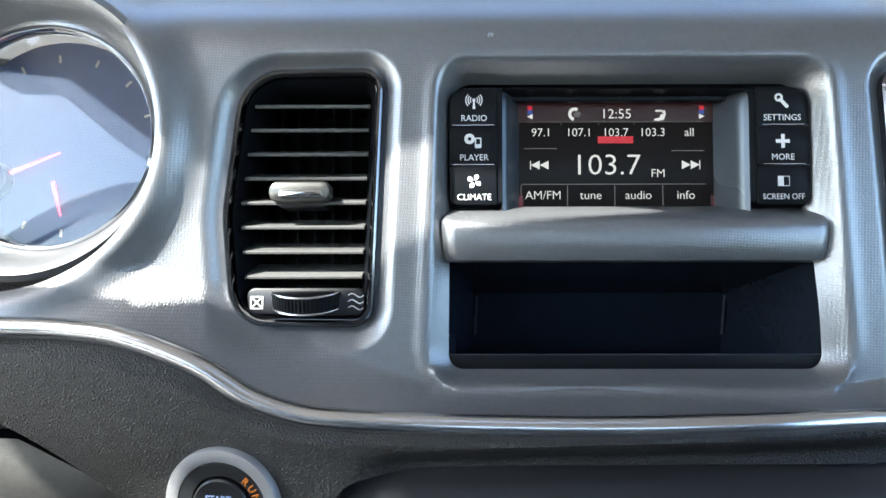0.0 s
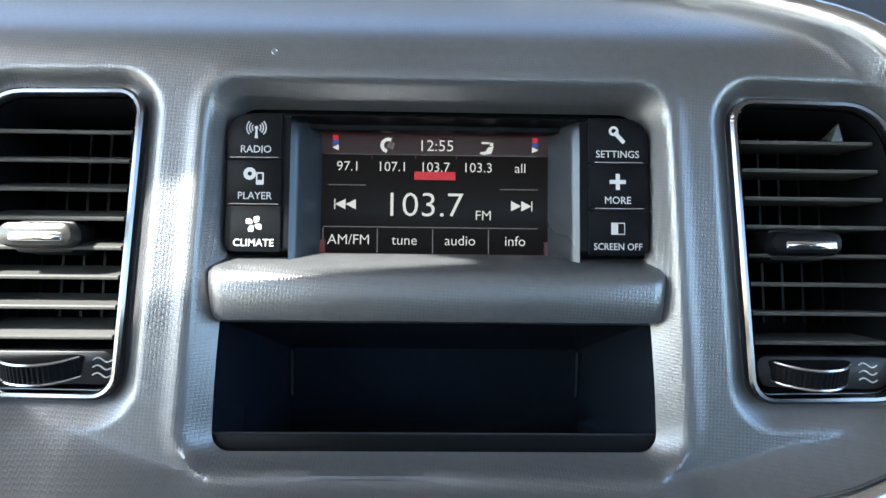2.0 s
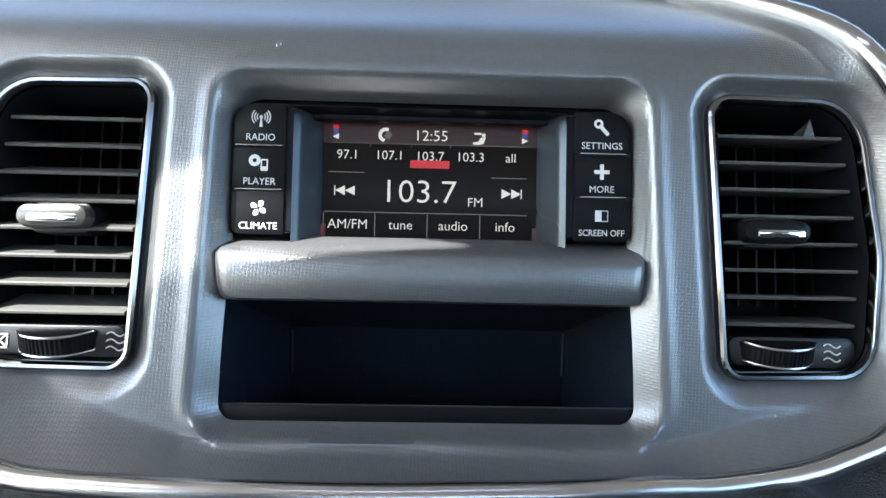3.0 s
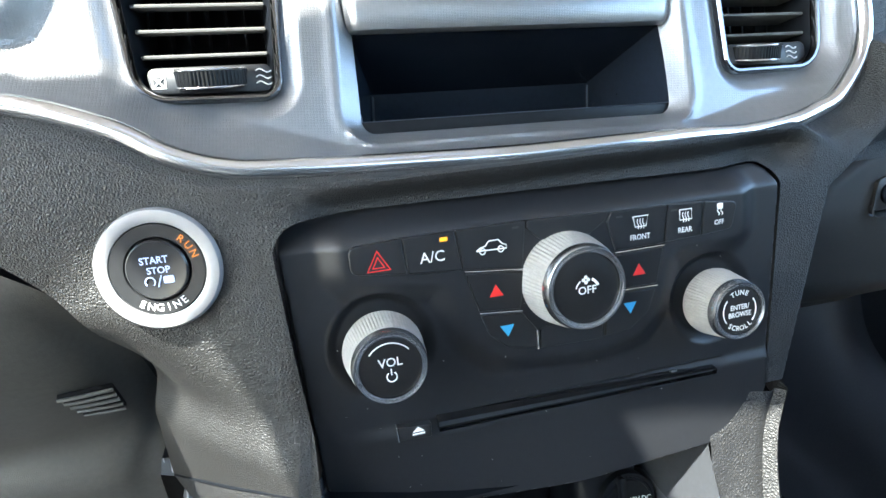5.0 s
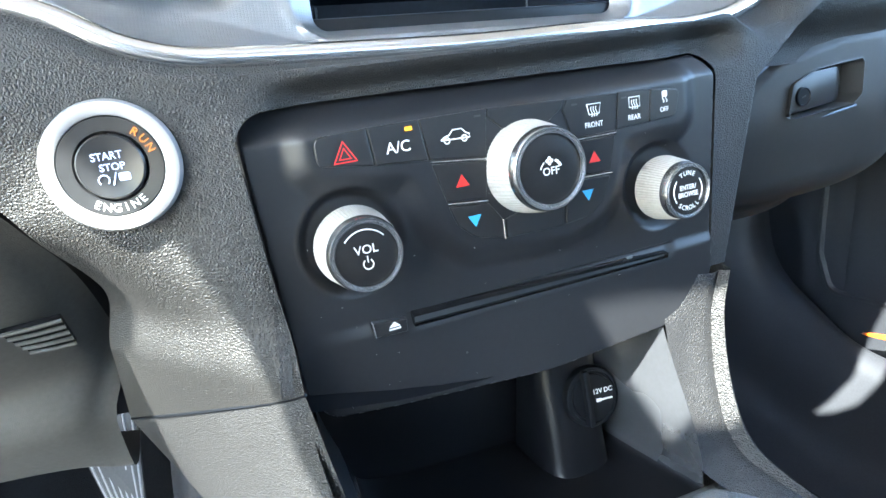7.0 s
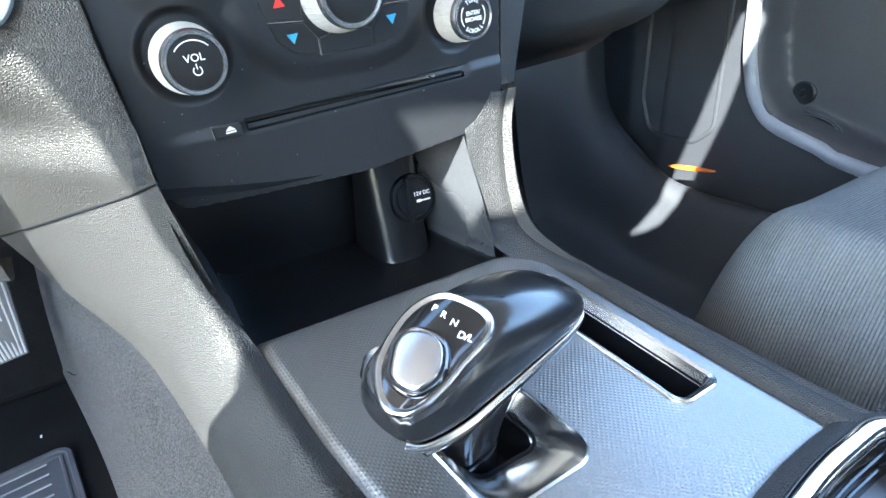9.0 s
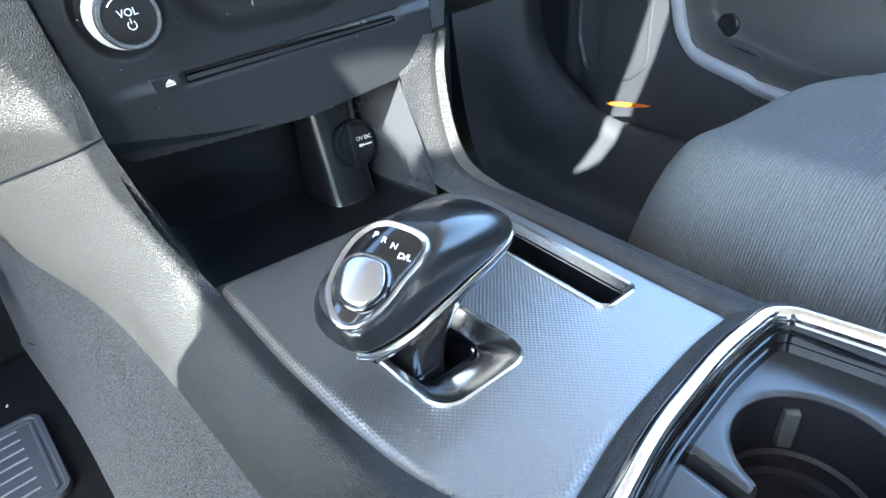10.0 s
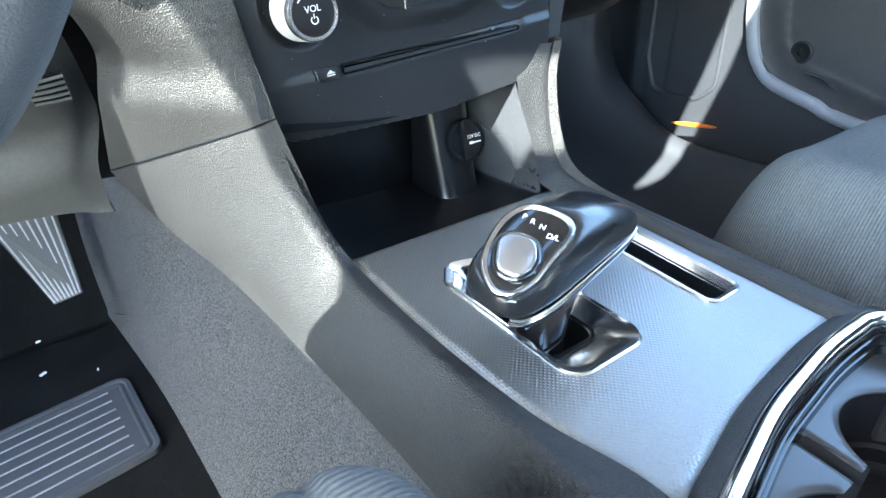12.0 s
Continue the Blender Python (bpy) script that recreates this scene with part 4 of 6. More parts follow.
obj("icon", v, f, LEGEND, b, m=im @ Matrix.Translation((0.0020, -0.0006, 0.0001)))
shape(rect(0.0022, 0.0016), LEGEND, b, im @ Matrix.Translation((0.0020, -0.0020, 0)))
b, im = side_button(-1, 2, "CLIMATE")
for k in range(4):
    shape(rounded([(0.0, 0.0), (0.0022, 0.0006), (0.0034, 0.0026), (0.0008, 0.0030)], 0.0008, 3), LEGEND, b, im @ Matrix.Rotation(radians(15 + 90 * k), 4, "Z"))
b, im = side_button(1, 0, "SETTINGS")
shape(rect(0.0060, 0.0017, 0.0004), LEGEND, b, im @ Matrix.Translation((0.0008, -0.0006, 0)) @ Matrix.Rotation(radians(-48), 4, "Z"))
v, f = swept(circle(0.0021, 18), [(0, 0), (-0.0011, 0)])
obj("icon", v, f, LEGEND, b, m=im @ Matrix.Translation((-0.0016, 0.0021, 0.0001)))
b, im = side_button(1, 1, "MORE")
shape(rect(0.0068, 0.0017), LEGEND, b, im)
shape(rect(0.0017, 0.0068), LEGEND, b, im @ Matrix.Translation((0, 0, 0.00012)))
b, im = side_button(1, 2, "SCREEN OFF")
v, f = swept(rect(0.0058, 0.0050), [(0, 0), (-0.0005, 0)])
obj("icon", v, f, LEGEND, b, m=im @ Matrix.Translation((0, -0.0002, 0.0001)))
shape(rect(0.0028, 0.0048, 0, -0.0014, -0.0002), LEGEND, b, im)

v, f = plate(rounded([(-0.096, -0.010), (0.095, -0.010), (0.095, 0.006), (-0.096, 0.006)], 0.002, 3), -0.004, 0.0, 0.0006)
fill = frame_on(0, face_y(0.7305) + 0.0155, 0.7305, 0.31)
v = [fill @ Vector(p) for p in v]
obj("gap_filler", v, f, BLACK, radio)

# ---- sill and open pocket under the radio ----
sec = [(0.316, 0.6685), (0.305, 0.6684), (0.2955, 0.6668), (0.2915, 0.6650), (0.2897, 0.6620), (0.2882, 0.6570), (0.2872, 0.6510), (0.2880, 0.6474), (0.2905, 0.6456), (0.300, 0.6450), (0.310, 0.6450)]
cs = [(-0.0955, 0.010, 0.0), (-0.0930, 0.0042, 0.0), (-0.0905, 0.0012, 0), (-0.0865, 0.0, 0)]
cols = [(x, d) for x, d, _ in cs] + [(0.0, 0.0)] + [(-x, d) for x, d, _ in cs[::-1]]
nrow = len(sec)
v = [(x * (1 - 0.030 * (0.671 - z) / 0.027), y + d * (1 if 0 < i < nrow - 1 else 0.2), z) for x, d in cols for i, (y, z) in enumerate(sec)]
f = [(c * nrow + i, c * nrow + i + 1, (c + 1) * nrow + i + 1, (c + 1) * nrow + i) for c in range(len(cols) - 1) for i in range(nrow - 1)]
obj("sill", v, f, SILVER, dash, label="silver textured ledge under the radio")
pocket = empty("storage_pocket", "empty black open storage pocket in the dashboard", "storage pocket")
P0 = [(-0.0905, 0.6465), (0.0890, 0.6465), (0.0897, 0.5950), (-0.0910, 0.5950)]
front = [Vector((x, face_y(z) + 0.0040, z)) for x, z in P0]
back = [Vector(p) for p in ((-0.073, 0.3487, 0.612), (0.072, 0.3487, 0.612), (0.074, 0.3487, 0.572), (-0.075, 0.3487, 0.572))]
PKT = mat("pocket_black", (0.010, 0.014, 0.022), 0.26, 0, 0.2, bump=("fine", 1200, 0.1, 0.0002), spec=0.35)
for name, a, b in (("pocket_top", 0, 1), ("side_wall", 1, 2), ("pocket_floor", 2, 3), ("side_wall", 3, 0)):
    v, f = loft([[front[a], front[b]], [front[a] * 0.5 + back[a] * 0.5, front[b] * 0.5 + back[b] * 0.5], [back[a], back[b]]], 6, 8)
    obj(name, v, f, PKT, pocket)
v, f = loft([[back[0], back[1]], [back[3], back[2]]], 6, 4)
obj("back_wall", v, f, PKT, pocket)
for x in (-0.0725, 0.0715):
    v, f = tube([(x, 0.3465, 0.611), (x + math.copysign(0.0008, x), 0.3465, 0.587)], 0.0006, 5)
    obj("corner_seam", v, f, CHEEK, pocket)
lip = frame_on(0, face_y(0.5985) + 0.0038, 0.5985, 0.31)
v, f = plate(rounded([(-0.0905, -0.0040), (0.0892, -0.0040), (0.0892, 0.0046), (-0.0905, 0.0046)], [0.006, 0.006, 0.0006, 0.0006], 5), -0.003, 0.0, 0.0006)
v = [lip @ Vector(p) for p in v]
obj("front_lip", v, f, BLACK, pocket)
v, f = tube([lip @ Vector((x, 0.0046, -0.0004)) for x in (-0.0905, 0.0, 0.0892)], 0.00035, 5, up=(0, 1, 0))
obj("lip_edge", v, f, CHEEK, pocket)

# ---- control panel ----
settled[0] = STACK
panel = empty("control_panel", "black climate and audio control panel with three knobs", "control panel")
POD = rounded([(-0.107, 0.5555), (-0.107, 0.5375), (-0.062, 0.5305), (-0.050, 0.500), (-0.036, 0.4885), (0.018, 0.4845), (0.038, 0.489), (0.048, 0.501), (0.056, 0.5285), (0.098, 0.5305), (0.098, 0.5525)],
              [0.003, 0.006, 0.01, 0.01, 0.012, 0.03, 0.012, 0.01, 0.01, 0.005, 0.003], 6)
VOL, FAN, TUNE = (-0.0950, 0.5025), (-0.0020, 0.5225), (0.0825, 0.4960)
CDSLOT = [Vector(p) for p in ((-0.072, 0.4594), (0.058, 0.4574), (0.082, 0.4566), (0.082, 0.4578), (0.058, 0.4597), (-0.072, 0.4617))]


def panel_depth(x, z):
    y = panel_y(z) + 0.0050 * smooth(-0.0005, 0.014, sdf(x, z, POD)) * smooth(0.5665, 0.553, z)
    for c, r in ((VOL, 0.027), (TUNE, 0.026)):
        y = y + 0.004 * smooth(r, r - 0.007, np.hypot(x - c[0], z - c[1]))
    y = y + 0.013 * smooth(0.5505, 0.5650, z)
    y = y - 0.0022 * smooth(0.4635, 0.4560, z) * smooth(-0.134, -0.085, x)
    y = y + 0.0014 * smooth(0.4525, 0.4580, z) * smooth(0.4625, 0.4615, z) * smooth(-0.080, -0.070, x) * smooth(0.092, 0.084, x)
    d = sdf(x, z, PANEL)
    return y + 0.003 * smooth(-0.0022, 0.0, d) ** 2


v, f = cut_sheet(np.linspace(-0.139, 0.136, 340), np.linspace(0.408, 0.568, 200), lambda x, z: np.minimum(-sdf(x, z, PANEL) - 0.0006, sdf(x, z, CDSLOT)),
                 lambda x, z: np.stack([x, panel_depth(x, z), z], -1))
obj("faceplate", v, f, SOFT, panel, label="matt black faceplate with dust specks")
v = [(x, panel_y(0.459) + d, z) for d in (0.0, 0.03) for x, z in ((-0.073, 0.457), (0.083, 0.4555), (0.083, 0.4585), (-0.073, 0.463))]
obj("disc_slot", v, [(4, 5, 6, 7), (0, 1, 5, 4), (1, 2, 6, 5), (2, 3, 7, 6), (3, 0, 4, 7)], GLOSS, panel, smooth=False)
v, f = pill(0.0590, panel_y(0.459) + 0.004, 0.4588, 0.004, 0.003, 0.006, 0.0003, 0.2, 0.0004)
obj("slot_catch", v, f, PEARL, panel)
CM = frame_on(0, 0.232, 0.523, 0.2)


def cp(p, lift=0.0):
    """A place of the panel in its own frame."""
    return Vector((p[0], (p[1] - 0.523) * 1.0198))


CAPB = mat("matt_black_cap", (0.012, 0.012, 0.013), 0.5, 0, 0.1, spec=0.25)
BTN = mat("satin_black_button", (0.016, 0.017, 0.019), 0.3, 0, 0.1)


def panel_button(pts, label="", r=0.0008):
    v, f = swept(grown(ccw(rounded([cp(p) for p in pts], r, 4)), -0.0003), [(0, -0.003), (0, 0.0004), (-0.0002, 0.0008), (-0.0006, 0.0010)], cap=(False, True))
    return obj("button", v, f, BTN, panel, smooth=False, label=label, m=CM)


BUTTONS = [
    ([(-0.1055, 0.5525), (-0.1055, 0.5395), (-0.0795, 0.5360), (-0.0810, 0.5535)], [0.004, 0.004, 0.001, 0.001], "hazard light button"),
    ([(-0.0810, 0.5535), (-0.0795, 0.5360), (-0.0535, 0.5340), (-0.0560, 0.5535)], 0.0008, "air conditioning button"),
    ([(-0.0560, 0.5535), (-0.0535, 0.5340), (-0.0240, 0.5305), (-0.0210, 0.5535)], 0.0008, "air recirculation button"),
    ([(-0.0210, 0.5535), (-0.0215, 0.5490), (-0.014, 0.5425), (0.012, 0.5420), (0.0200, 0.5470), (0.0225, 0.5520)], 0.0008, ""),
    ([(0.0232, 0.5515), (0.0205, 0.5465), (0.0245, 0.5315), (0.0520, 0.5315), (0.0545, 0.5510)], 0.0008, "front defrost button"),
    ([(0.0545, 0.5510), (0.0520, 0.5318), (0.0735, 0.5325), (0.0755, 0.5500)], 0.0008, "rear defrost button"),
    ([(0.0755, 0.5500), (0.0735, 0.5325), (0.0920, 0.5335), (0.0955, 0.5475)], [0.001, 0.001, 0.004, 0.003], "stability control button"),
    ([(-0.0530, 0.5325), (-0.0478, 0.5130), (-0.0265, 0.5110), (-0.0235, 0.5295)], 0.0008, "red temperature button"),
    ([(-0.0475, 0.5115), (-0.0440, 0.5010), (-0.0350, 0.4930), (-0.0195, 0.4900), (-0.0190, 0.5000), (-0.0260, 0.5095)], [0.001, 0.006, 0.006, 0.001, 0.001, 0.001], "blue temperature button"),
    ([(0.0245, 0.5300), (0.0270, 0.5120), (0.0475, 0.5115), (0.0518, 0.5300)], 0.0008, "red temperature button"),
    ([(0.0270, 0.5105), (0.0180, 0.5000), (0.0165, 0.4890), (0.0320, 0.4905), (0.0425, 0.4980), (0.0470, 0.5100)], [0.001, 0.001, 0.001, 0.006, 0.006, 0.001], "blue temperature button"),
    ([(-0.0180, 0.4995), (-0.0185, 0.4895), (0.0155, 0.4885), (0.0170, 0.4995), (0.008, 0.5020), (-0.008, 0.5020)], 0.0008, ""),
]
made = [panel_button(p, lab, r) for p, r, lab in BUTTONS]
for a, b in (((-0.0530, 0.5332), (-0.0235, 0.5301)), ((-0.0475, 0.5122), (-0.0262, 0.5102)), ((0.0245, 0.5307), (0.0520, 0.5307)), ((0.0270, 0.5112), (0.0475, 0.5108)), ((-0.0192, 0.4995), (-0.0192, 0.4895))):
    v, f = tube([CM @ Vector((*cp(p), 0.0009)) for p in (a, b)], 0.00045, 6, up=(0, 1, 0))
    obj("edge_line", v, f, SATIN, panel)


def at(p, w=0.00105):
    return CM @ Matrix.Translation((*cp(p), w))


REDINK, BLUEINK, AMBER = mat("red_print", (0.75, 0.03, 0.03), 0.5, 0, 0.03), mat("blue_print", (0.05, 0.35, 0.65), 0.5, 0, 0.03), glow("amber_led", (1.0, 0.42, 0.02), 0.12)
v, f = swept([Vector(p) for p in ((-0.0056, -0.0042), (0.0056, -0.0042), (0, 0.0056))], [(0, 0), (-0.0009, 0)])
obj("icon", v, f, REDINK, made[0], m=at((-0.0925, 0.5440)))
v, f = swept([Vector(p) for p in ((-0.0030, -0.0028), (0.0030, -0.0028), (0, 0.0026))], [(0, 0), (-0.0008, 0)])
obj("icon", v, f, REDINK, made[0], m=at((-0.0925, 0.5440)))
letters("A/C", 0.0072, LEGEND, made[1], at((-0.0675, 0.5425)), bold=0.00002)
shape(rect(0.0036, 0.0018), AMBER, made[1], at((-0.0615, 0.5500)), "status_lamp")
car = [(-0.0075, -0.001), (-0.0055, 0.0004), (-0.0030, 0.0010), (-0.0012, 0.0032), (0.0035, 0.0032), (0.0055, 0.0010), (0.0072, 0.0004), (0.0074, -0.0014)]
v, f = tube([at((-0.0390, 0.5430)) @ Vector((*p, 0)) for p in car + car[:1]], 0.00033, 5)
obj("icon", v, f, LEGEND, made[2])
for x in (-0.0045, 0.0045):
    v, f = tube([at((-0.0390, 0.5430)) @ Vector((x + 0.0014 * math.cos(w), -0.0014 + 0.0014 * math.sin(w), 0)) for w in np.linspace(0, 6.28, 12)], 0.0003, 5)
    obj("icon", v, f, LEGEND, made[2])
for k, (x, z, name) in enumerate(((0.0390, 0.5430, "FRONT"), (0.0645, 0.5430, "REAR"))):
    im = at((x, z))
    pts = [(-0.0042, 0.0042), (0.0042, 0.0042), (0.0030, -0.001), (-0.0030, -0.001)] if k == 0 else [(-0.0034, 0.0042), (0.0034, 0.0042), (0.0034, -0.001), (-0.0034, -0.001)]
    v, f = tube([im @ Vector((*p, 0)) for p in pts + pts[:1]], 0.0003, 5)
    obj("icon", v, f, LEGEND, made[4 + k])
    for s in (-0.0015, 0, 0.0015):
        v, f = tube([im @ Vector((s + 0.0004 * math.sin(w), -0.0022 + 0.0008 * w, 0)) for w in np.linspace(0, 6.28, 9)], 0.00025, 5)
        obj("icon", v, f, LEGEND, made[4 + k])
    letters(name, 0.0038, LEGEND, made[4 + k], at((x - 0.0005, z - 0.0062)), bold=0.00003, wide=0.9)
im = at((0.0845, 0.5440))
shape(rect(0.0034, 0.0030, 0.0006, 0, 0.0022), LEGEND, made[6], im)
for s in (-1, 1):
    v, f = tube([im @ Vector((s * 0.001 + 0.0006 * math.sin(w), -0.0024 + 0.0005 * w, 0)) for w in np.linspace(0, 6.28, 9)], 0.0003, 5)
    obj("icon", v, f, LEGEND, made[6])
letters("OFF", 0.0036, LEGEND, made[6], at((0.0840, 0.5380)), bold=0.00003, wide=0.9)
for k, (x, z, ink, s) in enumerate(((-0.0385, 0.5220, REDINK, 1), (-0.0345, 0.5020, BLUEINK, -1), (0.0372, 0.5205, REDINK, 1), (0.0315, 0.5020, BLUEINK, -1))):
    shape([(-0.0036, -0.0026 * s), (0.0036, -0.0026 * s), (0, 0.0032 * s)], ink, made[7 + k], at((x, z)), "arrow")
for x, z in ((0.0275, 0.5482), (0.0580, 0.5475), (-0.0265, 0.5505)):
    shape(rect(0.0034, 0.0009), mat("dark_lamp", (0.05, 0.05, 0.05), 0.4), panel, at((x, z)), "status_lamp")
ej = panel_button([(-0.0940, 0.4650), (-0.0935, 0.4570), (-0.0770, 0.4560), (-0.0765, 0.4632)], "disc eject button", 0.0008)
shape([(-0.0030, 0.0), (0.0030, 0.0), (0, 0.0026)], LEGEND, ej, at((-0.0835, 0.4605)))
shape(rect(0.0060, 0.0008, 0, 0, -0.0010), LEGEND, ej, at((-0.0835, 0.4605)))
v, f = tube([CM @ Vector((*cp(p), 0.0009)) for p in ((-0.0938, 0.4648), (-0.0933, 0.4572))], 0.0005, 6, up=(0, 1, 0))
obj("edge_line", v, f, SATIN, ej)


def control_knob(c, base, ring, height, label):
    """A knob: ribbed tapered grip, chrome ring and black cap."""
    k = tagged(new("rotary_knob"), label)
    k.parent = panel
    m = CM @ Matrix.Translation((*cp(c), 0))
    n = 150
    v, f = lathe([(base * 0.97, -0.004), (base, -0.001), (base * 0.985, 0.001), (base * 0.93, height * 0.45), (ring * 1.075, height - 0.0042), (ring * 1.02, height - 0.0036)], n)
    v = [(x * s, y * s, w) for i, (x, y, w) in enumerate(v) for s in ((1.0 if (i % n) % 2 else 0.983),)]
    obj("grip", v, f, RUBBER, k, label="grey ribbed grip", m=m)
    v, f = lathe([(ring * 1.06, height - 0.0046), (ring * 1.045, height - 0.0010), (ring * 1.00, height + 0.0006), (ring * 0.955, height + 0.0006), (ring * 0.935, height - 0.0006), (ring * 0.915, height - 0.0006), (ring * 0.895, height + 0.0003),
                  (ring * 0.865, height + 0.0003), (ring * 0.845, height - 0.0006), (ring * 0.84, height - 0.002)], 72)
    obj("ring", v, f[:-2], SATIN, k, label="polished chrome ring", m=m)
    v, f = lathe([(ring * 0.85, height - 0.003), (ring * 0.85, height - 0.0008), (ring * 0.80, height - 0.0003), (ring * 0.4, height - 0.0005), (0.0001, height - 0.0005)], 64)
    cap = obj("cap", v, f, CAPB, k, m=m)
    return cap, m @ Matrix.Translation((0, 0, height + 0.0001))


def arc(cap, m, r, a0, a1, th=0.0003, ink=None):
    v, f = tube([m @ Vector((r * math.cos(radians(w)), r * math.sin(radians(w)), 0)) for w in np.linspace(a0, a1, 24)], th, 5, up=(0, 1, 0))
    obj("arc_mark", v, f, ink or LEGEND, cap)


cap, m = control_knob(VOL, 0.0192, 0.0160, 0.0210, "volume knob with chrome ring")
letters("VOL", 0.0055, LEGEND, cap, m @ Matrix.Translation((0, 0.0024, 0)), bold=0.00004)
arc(cap, m, 0.0112, 40, 140)
arc(cap, m @ Matrix.Translation((0, -0.0040, 0)), 0.0022, -235, 55)
v, f = tube([m @ Vector((0, -0.0032 + e, 0)) for e in (0, 0.0028)], 0.0003, 5, up=(0, 1, 0))
obj("icon", v, f, LEGEND, cap)
cap, m = control_knob(FAN, 0.0238, 0.0192, 0.0220, "fan speed knob with chrome ring")
letters("OFF", 0.0052, LEGEND, cap, m @ Matrix.Translation((0, -0.0010, 0)), bold=0.00004)
for k in range(4):
    shape(circle(0.0009, 10), LEGEND, cap, m @ Matrix.Translation((-0.0005 + 0.0012 * math.cos(k * 1.571), 0.0040 + 0.0012 * math.sin(k * 1.571), 0)))
arc(cap, m @ Matrix.Translation((0, -0.001, 0)), 0.0056, 125, 165, 0.0003)
arc(cap, m @ Matrix.Translation((0, -0.001, 0)), 0.0056, 20, 60, 0.0007)
cap, m = control_knob(TUNE, 0.0180, 0.0147, 0.0175, "tuning knob with chrome ring")
letters("ENTER/", 0.0037, LEGEND, cap, m @ Matrix.Translation((0, 0.0018, 0)), bold=0.00005, wide=0.9)
letters("BROWSE", 0.0037, LEGEND, cap, m @ Matrix.Translation((0, -0.0020, 0)), bold=0.00005, wide=0.9)


def curved(text, r, mid, size, ink, parent, m, step, inward=False):
    for k, ch in enumerate(text):
        a = mid + ((k - (len(text) - 1) / 2) * step) * (1 if inward else -1)
        tm = m @ Matrix.Rotation(radians(a), 4, "Z") @ Matrix.Translation((r, 0, 0)) @ Matrix.Rotation(radians(90 if inward else -90), 4, "Z")
        letters(ch, size, ink, parent, tm, bold=0.00004)


curved("TUNE", 0.0094, 90, 0.0036, LEGEND, cap, m, 17)
curved("SCROLL", 0.0094, 270, 0.0036, LEGEND, cap, m, 15, True)
for s in (0, 180):
    arc(cap, m, 0.0094, s - 40, s + 35, 0.00028)

# ---- engine start button ----
start = empty("start_button", "round engine start button in a silver ring", "start button")
STM = frame_on(-0.1840, 0.2430, 0.5530, 0.2) @ Matrix.Rotation(radians(-8), 4, "Y")
RING = mat("light_silver_ring", (0.31, 0.31, 0.32), 0.4, 0.35, 0.04)
v, f = lathe([(0.0262, -0.006), (0.0262, -0.0005), (0.0252, 0.0012), (0.0215, 0.0016), (0.0200, 0.0008), (0.0197, -0.002)], 96)
obj("ring", v, f[:-2], RING, start, label="light silver ring", m=STM)
v, f = lathe([(0.0198, -0.006), (0.0198, 0.0002), (0.0193, 0.0008), (0.0140, 0.0004), (0.0134, -0.0004), (0.0132, -0.003), (0.0001, -0.003)], 96)
well = obj("collar", v, f, BTN, start, label="black lettered collar", m=STM)
v, f = lathe([(0.0128, -0.004), (0.0128, 0.0012), (0.0121, 0.0020), (0.0080, 0.0013), (0.0001, 0.0008)], 72)
knob = obj("push_button", v, f, BTN, start, label="black concave push button", m=STM)
curved("ENGINE", 0.0166, 270, 0.0046, LEGEND, well, STM @ Matrix.Translation((0, 0, 0.0009)), 12.5, True)
curved("RUN", 0.0166, 32, 0.0045, glow("orange_print", (1.0, 0.30, 0.03), 0.08), well, STM @ Matrix.Translation((0, 0, 0.0009)), 14)
ICE = glow("ice_blue_print", (0.35, 0.5, 1.0), 0.05, (0.35, 0.4, 0.55))
letters("START", 0.0042, ICE, knob, STM @ Matrix.Translation((-0.0005, 0.0042, 0.0019)), bold=0.00006, wide=0.95)
letters("STOP", 0.0040, ICE, knob, STM @ Matrix.Translation((0.0006, -0.0002, 0.0016)), bold=0.00006)
v, f = tube([STM @ Vector((-0.0035 + 0.0020 * math.cos(w), -0.0048 + 0.0020 * math.sin(w), 0.0017)) for w in np.linspace(-0.9, 3.9, 14)], 0.0003, 5, up=(0, 1, 0))
obj("icon", v, f, ICE, knob)
v, f = tube([STM @ Vector((x, y, 0.0017)) for x, y in ((-0.0004, -0.0072), (0.0014, -0.0024))], 0.0003, 5, up=(0, 1, 0))
obj("icon", v, f, ICE, knob)
shape(rect(0.0045, 0.0032, 0.0008, 0.0042, -0.0044), ICE, knob, STM @ Matrix.Translation((0, 0, 0.0017)))

# ---- dust and a nick ----
DUST = mat("pale_dust", (0.5, 0.49, 0.46), 0.9, 0, 0.1)
rng = random.Random(7)
verts, faces = [], []
for _ in range(34):
    x, z, r = rng.uniform(-0.125, 0.115), rng.uniform(0.415, 0.545), rng.uniform(0.00012, 0.00028)
    y = float(panel_depth(np.array([x]), np.array([z]))[0]) - 0.00012
    a = rng.uniform(0, 3.1)
    k = len(verts)
    for c, d in ((-1.6, -0.6), (1.4, -0.8), (1.7, 0.5), (-1.2, 0.9)):
        verts.append((x + r * (c * math.cos(a) - d * math.sin(a)), y, z + r * (c * math.sin(a) + d * math.cos(a))))
    faces.append((k, k + 1, k + 2, k + 3))
dust = obj("dust", verts, faces, DUST, panel, smooth=False, label="scattered pale dust specks")
dust["kind"] = "stuff"
v, f = lathe([(0.0016, 0.0002), (0.0011, 0.0006), (0.0005, 0.0002), (0.0001, -0.0004)], 14)
settled[0] = DASH
nz = 0.7523
obj("nick", v, f[:-2], SILVER, dash, label="small raised nick", m=frame_on(-0.0685, float(fascia_y(np.array([-0.0685]), np.array([nz]))[0]), nz, 0.55))

